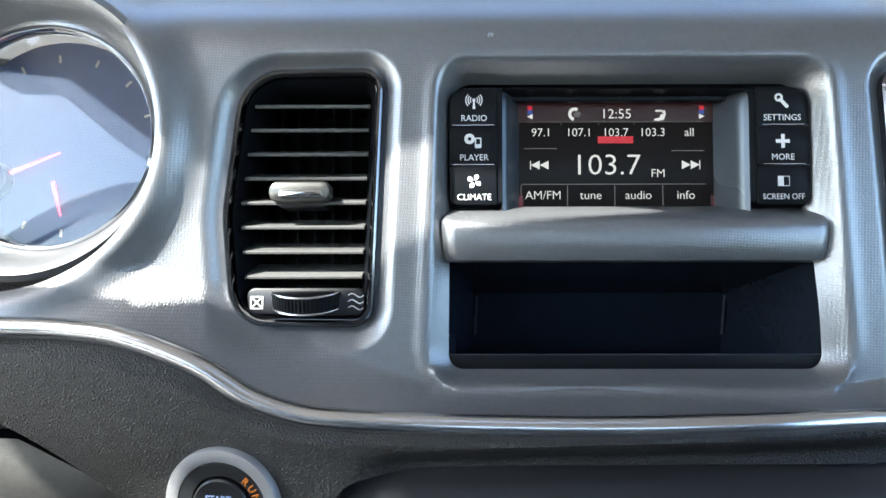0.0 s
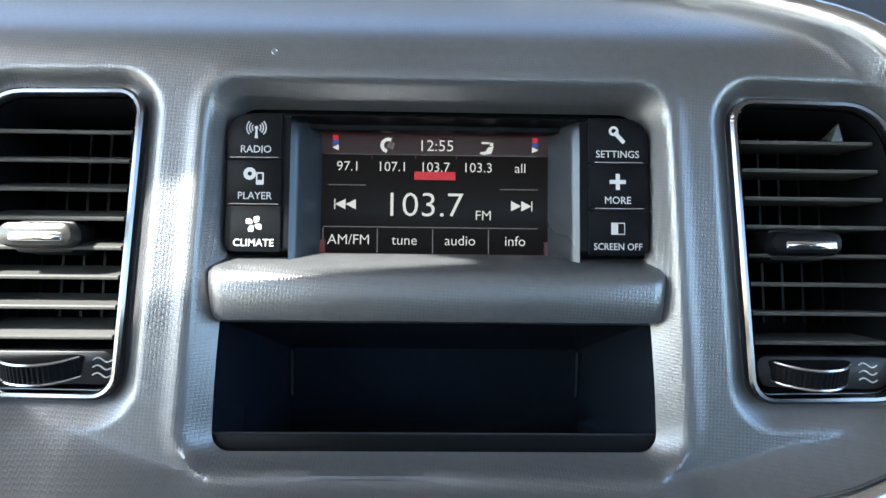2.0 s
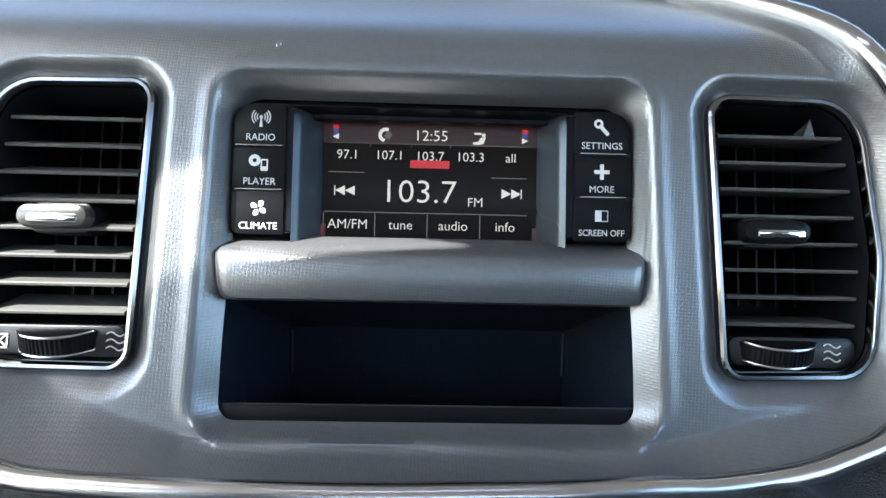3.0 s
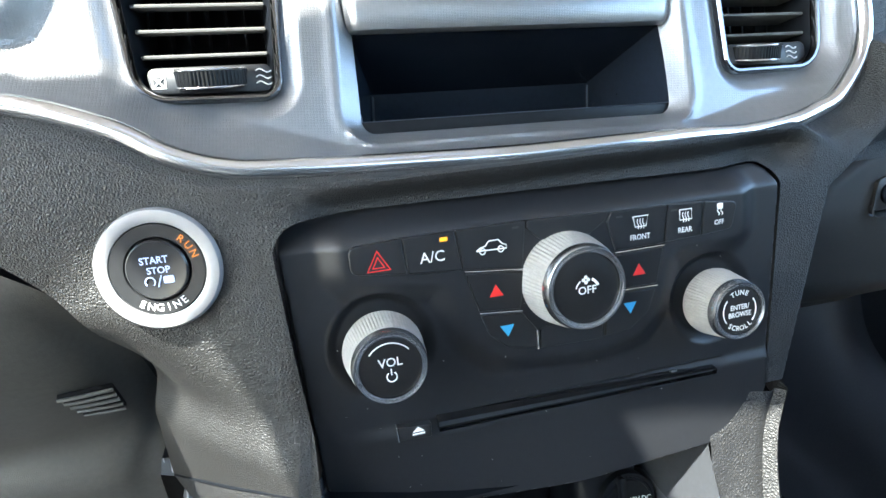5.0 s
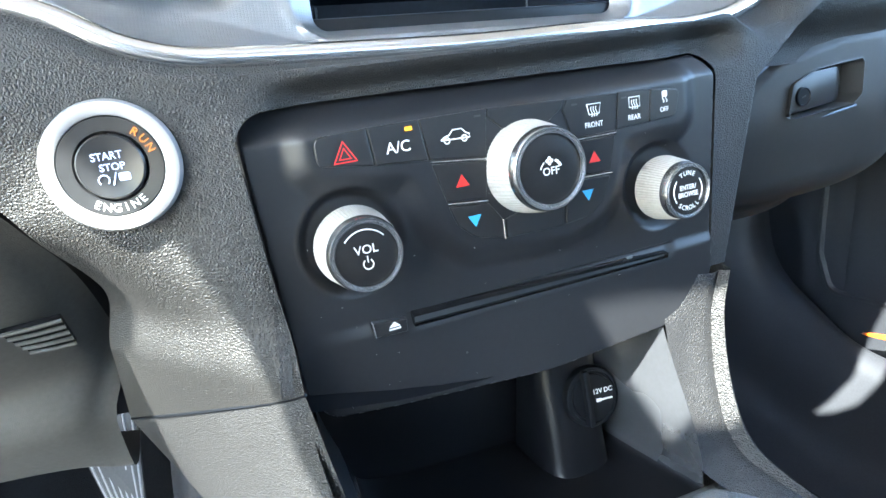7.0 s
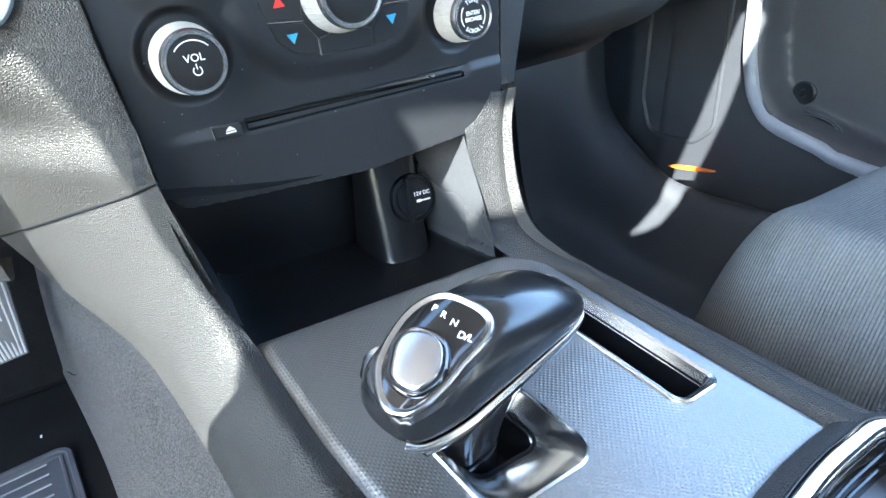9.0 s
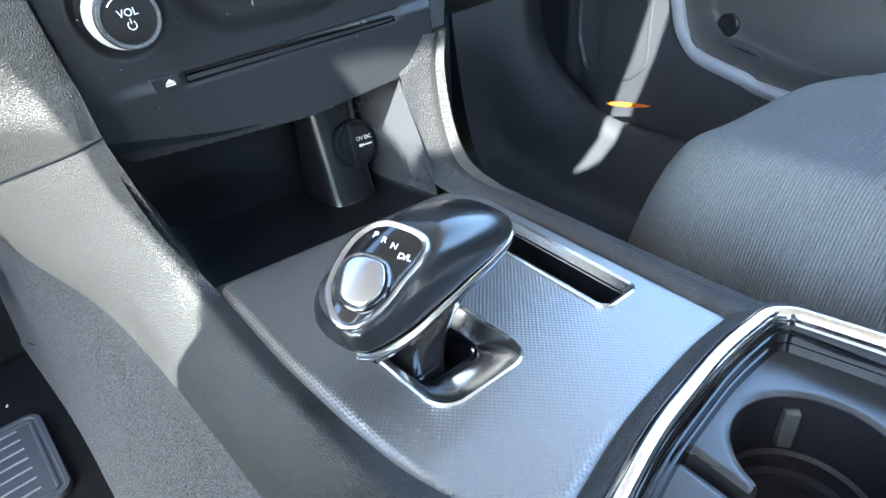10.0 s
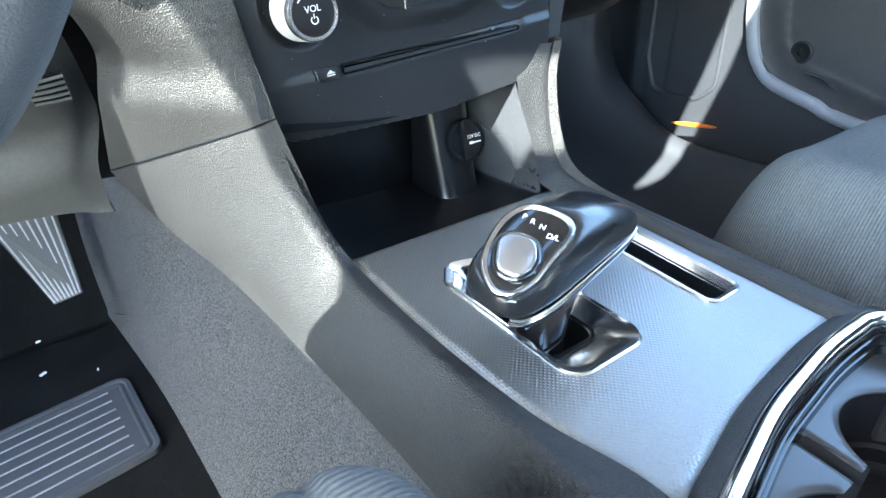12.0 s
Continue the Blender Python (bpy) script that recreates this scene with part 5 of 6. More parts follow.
# ---- cubby under the control panel, with the power outlet ----
settled[0] = runs_on()
CUBBY = mat("satin_black_cubby", (0.004, 0.0045, 0.006), 0.30, 0, 0.2, bump=("fine", 700, 0.06, 0.0002), spec=0.32)
ulist = [(-0.129, 0.440), (-0.121, 0.392), (-0.106, 0.352), (-0.088, 0.330), (0.0, 0.326), (0.082, 0.329), (0.0900, 0.345), (0.0815, 0.375), (0.0800, 0.412), (0.080, 0.440)]


def cubby_row(y, left, right_s, lift):
    return [(x * (left if x < 0 else right_s), y + (0.012 if z > 0.38 and y > 0.22 else 0), z + lift) for x, z in ulist]


rows = [[(x, (0.226 if z > 0.42 else 0.214 if z > 0.40 else 0.205 if z > 0.38 else 0.192), z) for x, z in ulist], cubby_row(0.225, 0.97, 0.95, 0), cubby_row(0.262, 0.93, 0.88, 0.002), cubby_row(0.295, 0.90, 0.84, 0.004)]
lines = [spline(r, 91) for r in rows]
for name, i, j, material, lab in (("cubby_wall", 0, 28, LITWALL, "satin grey side wall, lightened for the light on it"), ("cubby", 27, 56, CUBBY, "glossy black storage cubby"), ("cubby_wall", 55, 91, LITWALL, "satin grey side wall, lightened for the light on it")):
    v, f = loft([l[i:j:3] if (j - i) % 3 == 1 else l[i:j] for l in lines], 40, 16)
    obj(name, v, f, material, console, label=lab)
v, f = loft([[(-0.13, 0.297, 0.45), (0.13, 0.297, 0.45)], [(-0.13, 0.296, 0.31), (0.13, 0.296, 0.31)]], 8, 8)
obj("cubby_back", v, f, CUBBY, console)
v, f = loft([[(-0.13, 0.222, 0.428), (0.0, 0.220, 0.416), (0.13, 0.222, 0.430)], [(-0.13, 0.30, 0.438), (0.0, 0.30, 0.43), (0.13, 0.30, 0.438)]], 12, 6)
obj("cubby_roof", v, f, BLACK, console)
settled[0] = LEVEL
outlet = empty("power_outlet", "round black 12 volt power outlet with a cap", "power outlet")
rows = []
for z, r in ((0.322, 0.027), (0.332, 0.0255), (0.37, 0.0245), (0.412, 0.0245)):
    rows.append([(0.0500 + r * math.copysign(abs(math.cos(a)) ** 0.55, math.cos(a)), 0.292 - (0.046 - 0.26 * (z - 0.332)) * abs(math.sin(a)) ** 0.55 * (r / 0.0255), z) for a in np.linspace(0, math.pi, 26)])
v, f = loft(rows, 61, 24)
obj("housing", v, f, CUBBY, outlet)
OM = frame_on(0.0585, 0.2540, 0.3745, 0.26) @ Matrix.Rotation(radians(-4), 4, "Y")
v, f = lathe([(0.0195, -0.012), (0.0195, 0.0), (0.0185, 0.0016), (0.0168, 0.0018), (0.0163, 0.0006), (0.0150, 0.0006), (0.0145, 0.0020), (0.0001, 0.0022)], 64)
cap = obj("cap", v, f, BLACK, outlet, label="round black cap", m=OM)
v, f = plate(rounded([(-0.0075, -0.0178), (-0.0030, -0.0178), (-0.0030, 0.0178), (-0.0075, 0.0178)], 0.0015, 4), 0.001, 0.0062, 0.0014)
obj("grip_bar", v, f, BLACK, cap, m=OM)
letters("12V DC", 0.0044, LEGEND, cap, OM @ Matrix.Translation((0.0068, 0.0028, 0.0024)), bold=0.00003)
for k in range(2):
    shape(rect(0.004 + 0.006 * k, 0.0022 - 0.0010 * k, 0.0003, 0.0035 + 0.005 * k, -0.0028), LEGEND, cap, OM @ Matrix.Translation((0, 0, 0.0022 + 0.00015 * k)))


# ---- shift gate, slot and selector ----
def lay(v):
    return [(p[0], p[1], plate_z(p[1]) + p[2]) for p in v]


selector = empty("gear_selector", "black and chrome gear selector lever in a chrome gate", "gear selector")
gate = ccw(GATE)
mid = sum(gate, Vector((0, 0))) / len(gate)


def shrunk(outline, s, dy=0.0):
    return [mid + Vector((0.002, dy)) + (p - mid) * s for p in outline]


rings = [(grown(gate, 0.0022), -0.001), (grown(gate, 0.0018), 0.0008), (grown(gate, 0.0006), 0.0016), (shrunk(gate, 0.955), 0.0008), (shrunk(gate, 0.90, 0.001), -0.0012), (shrunk(gate, 0.80, 0.003), -0.0050), (shrunk(gate, 0.70, 0.005), -0.0105), (shrunk(gate, 0.66, 0.006), -0.0145)]
n = len(gate)
v = [(p.x, p.y, h) for o, h in rings for p in o]
f = [(j * n + i, j * n + (i + 1) % n, (j + 1) * n + (i + 1) % n, (j + 1) * n + i) for j in range(len(rings) - 1) for i in range(n)]
obj("gate_bezel", lay(v), f, BEZEL, selector, label="polished chrome gate bezel")
v, f = swept(shrunk(gate, 0.675, 0.006), [(0, -0.011), (-0.001, -0.045)], cap=(False, True))
obj("gate_well", lay(v), f, BLACK, selector, label="dark well of the gate")
slot = ccw(SLOT)
holder = empty("card_slot", "narrow dark slot with a polished rim", "slot")
v, f = swept(slot, [(0.0020, -0.001), (0.0018, 0.0010), (0.0006, 0.0017), (-0.0020, 0.0008), (-0.0045, -0.0035), (-0.0060, -0.006)])
obj("rim", lay(v), f, BEZEL, holder, label="polished rim")
v, f = swept(slot, [(-0.0055, -0.004), (-0.0070, -0.030)], cap=(False, True))
obj("slot_well", lay(v), f, BLACK, holder)

THUMB = mat("satin_thumb_metal", (0.42, 0.42, 0.43), 0.26, 1.0, 0.05)
FN = Vector((-0.38, -0.25, 0.89)).normalized()
FU = (Vector((1, 0, 0)) - FN * FN.x).normalized()
FV = FN.cross(FU)
FC = Vector((-0.0615, 0.050, 0.392))
FM = Matrix(((FU.x, FV.x, FN.x, FC.x), (FU.y, FV.y, FN.y, FC.y), (FU.z, FV.z, FN.z, FC.z), (0, 0, 0, 1)))
FM = FM @ Matrix.Translation((0.001, 0.0085, 0)) @ Matrix.Diagonal((0.93, 0.93, 1, 1)) @ Matrix.Translation((-0.001, -0.0085, 0))
HANDLE = mat("black_handle_leather", (0.010, 0.011, 0.013), 0.21, 0, 0.12, bump=("fine", 1400, 0.04, 0.0002), coat=0.2)
FACE = ccw(ring_spline([(-0.0305, -0.001), (-0.0225, 0.0165), (-0.004, 0.0280), (0.012, 0.0310), (0.0245, 0.0255), (0.0320, 0.007), (0.0270, -0.0040), (0.007, -0.0095), (-0.012, -0.0140), (-0.0255, -0.0120)], 60))
# the handle lies across, a flat rounded bar that thins to the right
BAR = [(-0.0890, 0.0560, 0.0090, 0.3720, 0.007, 0.004), (-0.0865, 0.0560, 0.0170, 0.3725, 0.014, 0.0065), (-0.0790, 0.0565, 0.0225, 0.3730, 0.022, 0.0080), (-0.0600, 0.0585, 0.0250, 0.3750, 0.029, 0.0095), (-0.0380, 0.0620, 0.0262, 0.3785, 0.0290, 0.0095),
       (-0.0120, 0.0655, 0.0262, 0.3820, 0.0240, 0.0085), (0.0100, 0.0680, 0.0250, 0.3835, 0.0175, 0.0065), (0.0240, 0.0690, 0.0215, 0.3840, 0.0115, 0.0045), (0.0320, 0.0695, 0.0150, 0.3842, 0.006, 0.0025), (0.0345, 0.0695, 0.0070, 0.3842, 0.002, 0.001)]
secs = []
for x, y, ry, z, up, down in BAR:
    ring = []
    for k in range(28):
        a = 2 * math.pi * k / 28
        ca, sa = math.cos(a), math.sin(a)
        ca, sa = math.copysign(abs(ca) ** 0.75, ca), math.copysign(abs(sa) ** (0.85 if sa > 0 else 0.6), sa)
        ring.append((x - 0.06 * ry * ca, y + ry * ca, z + sa * (up if sa > 0 else down)))
    secs.append(ring + ring[:1])
v, f = loft(secs, 57, 44)
n = 57
back = FM.inverted()
cut = []
for p in v:
    q = back @ Vector(p)
    q.z = min(q.z, -0.0004 + 0.55 * max(0.0, float(sdf(np.array([q.x]), np.array([q.y]), FACE)[0]) - 0.0025))
    cut.append(FM @ q)
v = cut
f += [tuple(range(n - 1)), tuple(range(43 * n, 43 * n + n - 1))]
obj("handle", v, f, HANDLE, selector, label="satin black handle")
v, f = swept(FACE, [(0.0020, -0.006), (0.0020, 0.0002), (0.0012, 0.0014), (0.0002, 0.0018), (-0.0010, 0.0014), (-0.0022, 0.0007), (-0.0024, -0.001)])
obj("face_ring", v, f, THUMB, selector, label="chrome face ring", m=FM)
v, f = plate(grown(FACE, -0.0014), -0.012, 0.0006, 0.0006)
fplate = obj("face_plate", v, f, GLOSS, selector, label="glossy black face with gear letters", m=FM)
BTNO = ccw(ring_spline([(-0.0222, 0.0055), (-0.0165, 0.0140), (-0.0085, 0.0212), (0.0000, 0.0205), (0.0062, 0.0120), (0.0070, 0.0030), (0.0000, -0.0065), (-0.0095, -0.0100), (-0.0185, -0.0070)], 54))
v, f = swept(BTNO, [(0.0020, 0.0002), (0.0014, 0.0018), (0.0004, 0.0026), (-0.0008, 0.0024), (-0.0012, 0.0020)])
obj("button_ring", v, f, DARKCHROME, selector, label="chrome button surround", m=FM)
v, f = swept(BTNO, [(-0.0012, 0.0010), (-0.0013, 0.0028), (-0.0020, 0.0036), (-0.0036, 0.0040)], cap=(False, True))
obj("thumb_button", v, f, THUMB, selector, label="silver square thumb button", m=FM)
for ch, x, y in (("P", 0.0150, 0.0237), ("R", 0.0162, 0.0176), ("N", 0.0174, 0.0105), ("D/L", 0.0170, 0.0010)):
    letters(ch, 0.0052, LEGEND, fplate, FM @ Matrix.Translation((x, y, 0.0008)) @ Matrix.Rotation(radians(-62), 4, "Z"), bold=0.00005)
# trim under the handle and the stem
edge = [(x - 0.06 * ry * math.cos(a), y - ry * 0.97, z - down * 0.8) for x, y, ry, z, up, down in BAR[1:-1] for a in (math.pi,)]
for drop, r, inset in ((0.0, 0.0011, 0.0), (0.0030, 0.0013, 0.0012)):
    v, f = tube([(x, y + inset, z - drop) for x, y, z in spline(edge, 40)], r, 8, up=(0, 0, 1))
    obj("edge_trim", v, f, SATIN, selector, label="chrome lower edge of the handle")
secs2 = [[(x, y - ry * 0.9, z - down), (x, y - ry * 0.86, z - down - 0.005), (x, y + ry * 0.86, z - down - 0.005), (x, y + ry * 0.9, z - down)] for x, y, ry, z, up, down in BAR[2:-1]]
v, f = loft(secs2, 12, 24)
obj("under_trim", v, f, DARKCHROME, selector, label="dark underside of the handle")
stem = [[(x + rx * math.copysign(abs(math.cos(a)) ** 0.6, math.cos(a)), y + ry * math.copysign(abs(math.sin(a)) ** 0.6, math.sin(a)), z) for a in np.linspace(0, 2 * math.pi, 25)]
        for x, y, z, rx, ry in ((-0.036, 0.066, 0.296, 0.013, 0.017), (-0.032, 0.066, 0.335, 0.014, 0.016), (-0.022, 0.066, 0.358, 0.023, 0.017), (-0.014, 0.067, 0.372, 0.034, 0.019))]
v, f = loft(stem, 49, 16)
obj("stem", v, f, GLOSS, selector, label="glossy black stem")

# ---- cup holders ----
cups = empty("cup_holder", "black double cup holder with a chrome arch rim", "cup holder")
ARCH = ccw(rounded([(-0.118, -0.098), (-0.059, -0.0785), (0.008, -0.0625), (0.083, -0.0555), (0.143, -0.0575), (0.154, -0.12), (0.157, -0.36), (-0.112, -0.36)],
                   [0.012, 0.2, 0.3, 0.3, 0.02, 0.15, 0.02, 0.02], 7))
ZC = 0.3215
v, f = swept(ARCH, [(0.0175, -0.012), (0.0170, 0.000), (0.0150, 0.0030), (0.0105, 0.0058), (0.0062, 0.0066), (0.0058, 0.004)])
obj("outer_trim", v, f, CONSOLE, cups, label="black grained trim", m=Matrix.Translation((0, 0, ZC)))
v, f = swept(ARCH, [(0.0060, 0.004), (0.0058, 0.0072), (0.0045, 0.0092), (0.0020, 0.0104), (-0.0010, 0.0104), (-0.0035, 0.0090), (-0.0050, 0.0064), (-0.0052, 0.004)])
obj("chrome_arch", v, f, CHROME, cups, label="polished chrome arch", m=Matrix.Translation((0, 0, ZC)))
v, f = swept(ARCH, [(-0.0050, 0.005), (-0.0065, 0.0035), (-0.0075, -0.002), (-0.0085, -0.0022), (-0.0095, -0.008), (-0.0105, -0.0082), (-0.0120, -0.016)])
obj("inner_wall", v, f, GLOSS, cups, label="glossy black stepped wall", m=Matrix.Translation((0, 0, ZC)))
C1, C2, CR = (0.070, -0.1155), (-0.026, -0.1290), 0.040


def cup_sdf(x, y):
    d = np.minimum(np.hypot(x - C1[0], y - C1[1]), np.hypot(x - C2[0], y - C2[1])) - CR
    mid = np.maximum(np.abs(x - 0.022) - 0.030, np.abs(y + 0.123) - 0.0200)
    chan = np.maximum(np.abs(x - 0.0215 - 0.10 * (y + 0.09)) - 0.0045, np.abs(y + 0.092) - 0.018)
    return np.minimum(np.minimum(d, mid), chan)


inner = grown(ARCH, -0.0115)
v, f = cut_sheet(np.linspace(-0.115, 0.150, 170), np.linspace(-0.355, -0.060, 180), lambda x, y: np.minimum(-sdf(x, y, inner), cup_sdf(x, y)),
                 lambda x, y: np.stack([x, y, 0.3080 - 0.0012 * (1 - smooth(0.0, 0.003, cup_sdf(x, y)))], -1))
LEDGE = mat("charcoal_ledge", (0.022, 0.0235, 0.026), 0.30, 0, 0.15, bump=("fine", 1500, 0.1, 0.0002))
CUPBLACK = mat("cup_black", (0.006, 0.006, 0.008), 0.5, 0, 0.2, spec=0.25)
obj("ledge", v, f, LEDGE, cups, label="dark grey ledge")
for c in (C1, C2):
    v, f = lathe([(CR + 0.0006, 0.3070), (CR - 0.0006, 0.3064), (CR - 0.0016, 0.268), (CR - 0.0040, 0.2660), (CR - 0.0044, 0.2560), (CR - 0.0085, 0.2545), (CR - 0.0095, 0.2500), (0.0001, 0.2495)], 72)
    # wall open towards the other cup
    keep = []
    for face in f[:-2] + f[-1:]:
        mx = sum(v[i][0] for i in face) / len(face) + c[0]
        mz = sum(v[i][2] for i in face) / len(face)
        my = sum(v[i][1] for i in face) / len(face) + c[1]
        if not (abs(mx - 0.022) < 0.026 and abs(my + 0.123) < 0.0225 and mz > 0.257):
            keep.append(face)
    obj("cup_well", v, keep, CUPBLACK, cups, m=Matrix.Translation((*c, 0)))
for x0, y0, x1, y1 in ((0.030, -0.1045, 0.0255, -0.072), (0.013, -0.1065, 0.0165, -0.074)):
    v = [(x, y, z) for x, y in ((x0, y0), (x1, y1)) for z in (0.3075, 0.262)]
    obj("divider", v, [(0, 1, 3, 2)], LEDGE, cups, smooth=False)
w = radians(38)
tm = Matrix.Translation((C1[0] + 0.0375 * math.cos(w), C1[1] + 0.0375 * math.sin(w), 0.287)) @ Matrix.Rotation(w, 4, "Z")
v, f = plate(rect(0.0085, 0.026, 0.001), -0.001, 0.004, 0.0012)
obj("spring_tab", v, f, PEARL, cups, label="grey spring tab", m=tm @ Matrix.Rotation(radians(-90), 4, "Y") @ Matrix.Rotation(radians(90), 4, "Z"))

# ---- knee panel, pedals, mat ----
settled[0] = runs_on(-0.06)
knee = empty("knee_panel", "black panel under the steering column with a grille", "dashboard panel")
krows = [[(-0.284, 0.268, 0.572), (-0.36, 0.262, 0.580), (-0.62, 0.262, 0.59)], [(-0.243, 0.266, 0.545), (-0.32, 0.262, 0.548), (-0.62, 0.262, 0.55)],
         [(-0.231, 0.283, 0.518), (-0.30, 0.268, 0.520), (-0.62, 0.268, 0.52)], [(-0.222, 0.318, 0.470), (-0.29, 0.292, 0.468), (-0.62, 0.29, 0.46)],
         [(-0.216, 0.372, 0.354), (-0.29, 0.362, 0.366), (-0.62, 0.36, 0.37)], [(-0.212, 0.380, 0.338), (-0.29, 0.382, 0.348), (-0.62, 0.38, 0.35)], [(-0.212, 0.43, 0.336), (-0.29, 0.43, 0.346), (-0.62, 0.43, 0.35)]]
v, f = loft(krows, 40, 70)
KNEE = mat("black_knee_plastic", (0.074, 0.072, 0.068), 0.46, 0, 0.2, bump=("grain", 1000, 0.25, 0.0003), wear=((0.10, 0.095, 0.09), 500, 0.80))
obj("cover", v, f, KNEE, knee)
v, f = loft([[(-0.19, 0.31, 0.60), (-0.40, 0.30, 0.60)], [(-0.185, 0.31, 0.53), (-0.40, 0.31, 0.53)], [(-0.175, 0.355, 0.45), (-0.40, 0.355, 0.45)], [(-0.17, 0.45, 0.34), (-0.40, 0.45, 0.35)]], 8, 20)
obj("backing", v, f, BLACK, knee)
GTL, GTR, GBR, GBL = Vector((-0.2595, 0.2920, 0.4702)), Vector((-0.2333, 0.2945, 0.4700)), Vector((-0.2335, 0.3058, 0.4490)), Vector((-0.2545, 0.3045, 0.4505))
out = Vector((0.05, -0.84, -0.54)) * 0.0012
# black block laid on the cover, painted for the shade behind the bars
obj("grille_shade_plate", [p + out * 0.5 for p in (GTL, GTR, GBR, GBL)] + [p - out * 2 for p in (GTL, GTR, GBR, GBL)], [(0, 1, 2, 3), (4, 5, 6, 7), (0, 1, 5, 4), (1, 2, 6, 5), (2, 3, 7, 6), (3, 0, 4, 7)], GLOSS, knee, smooth=False)
for k in range(5):
    t = (k + 0.1) / 4.2
    a, b = GTL * (1 - t) + GBL * t + out, GTR * (1 - t) + GBR * t + out
    v, f = tube([a, a * 0.5 + b * 0.5 + out * 0.3, b], 0.0011, 8, up=(0, 0, 1))
    obj("grille_bar", v, f, KNEE, knee)


settled[0] = LEVEL


def pedal(corners, ribs, label):
    p = empty("pedal", label, "pedal")
    a, b, c, d = (Vector(q) for q in corners)
    n = (b - a).cross(d - a).normalized()
    if n.y > 0:
        n = -n
    grid = lambda u, t: (a * (1 - u) + b * u) * (1 - t) + (d * (1 - u) + c * u) * t
    v = [grid(u, t) + n * h for h in (0, -0.005) for u, t in ((0, 0), (1, 0), (1, 1), (0, 1))]
    obj("plate", v, [(0, 1, 2, 3), (7, 6, 5, 4), (0, 1, 5, 4), (1, 2, 6, 5), (2, 3, 7, 6), (3, 0, 4, 7)], PEDPLATE, p, smooth=False, label="worn grey pedal plate")
    for k in range(ribs):
        u = (k + 0.5) / ribs
        v, f = tube([grid(u, t) + n * 0.0006 for t in (0.0, 0.3, 0.7, 0.985)], 0.0015, 6, up=tuple(n))
        obj("rib", v, f, PEDRIB, p)
    v, f = tube([grid(0.5, 0.05) - n * 0.01, grid(0.5, 0.05) + Vector((0, 0.06, 0.18))], 0.008, 8, up=(1, 0, 0))
    obj("arm", v, f, BLACK, p)


PEDRIB = mat("scuffed_rib", (0.30, 0.30, 0.31), 0.5, 0, 0.2)
PEDPLATE = mat("dark_pedal_plate", (0.05, 0.05, 0.052), 0.6, 0, 0.2)
pedal([(-0.330, 0.782, 0.215), (-0.2450, 0.764, 0.215), (-0.2480, 0.711, 0.0960), (-0.2840, 0.724, 0.0840)], 8, "ribbed grey accelerator pedal")
pedal([(-0.450, 0.490, 0.300), (-0.356, 0.490, 0.300), (-0.338, 0.408, 0.285), (-0.450, 0.408, 0.285)], 9, "ribbed grey brake pedal")
heel = empty("heel_pad", "dark rubber heel pad with raised ribs on the carpet", "heel pad")
PADO = ccw(rounded([(-0.234, 0.618), (-0.60, 0.575), (-0.60, 0.41), (-0.228, 0.455)], 0.018, 6))
v, f = swept(PADO, [(0, 0.001), (0, 0.006), (-0.001, 0.008), (-0.006, 0.008), (-0.0075, 0.0062), (-0.010, 0.0062), (-0.0115, 0.0075), (-0.014, 0.0075), (-0.0155, 0.006), (-0.017, 0.006)], cap=(True, True))
obj("pad", v, f, MATRUB, heel)
for k in range(7):
    y = 0.594 - 0.019 * k
    v, f = tube([(-0.262 + 0.0009 * k, y, 0.0068), (-0.42, y - 0.019, 0.0068), (-0.585, y - 0.039, 0.0068)], 0.0011, 6)
    obj("ridge", v, f, mat("ridge_rubber", (0.16, 0.165, 0.18), 0.4, 0, 0.1) if k == 0 else bpy.data.materials["ridge_rubber"], heel)

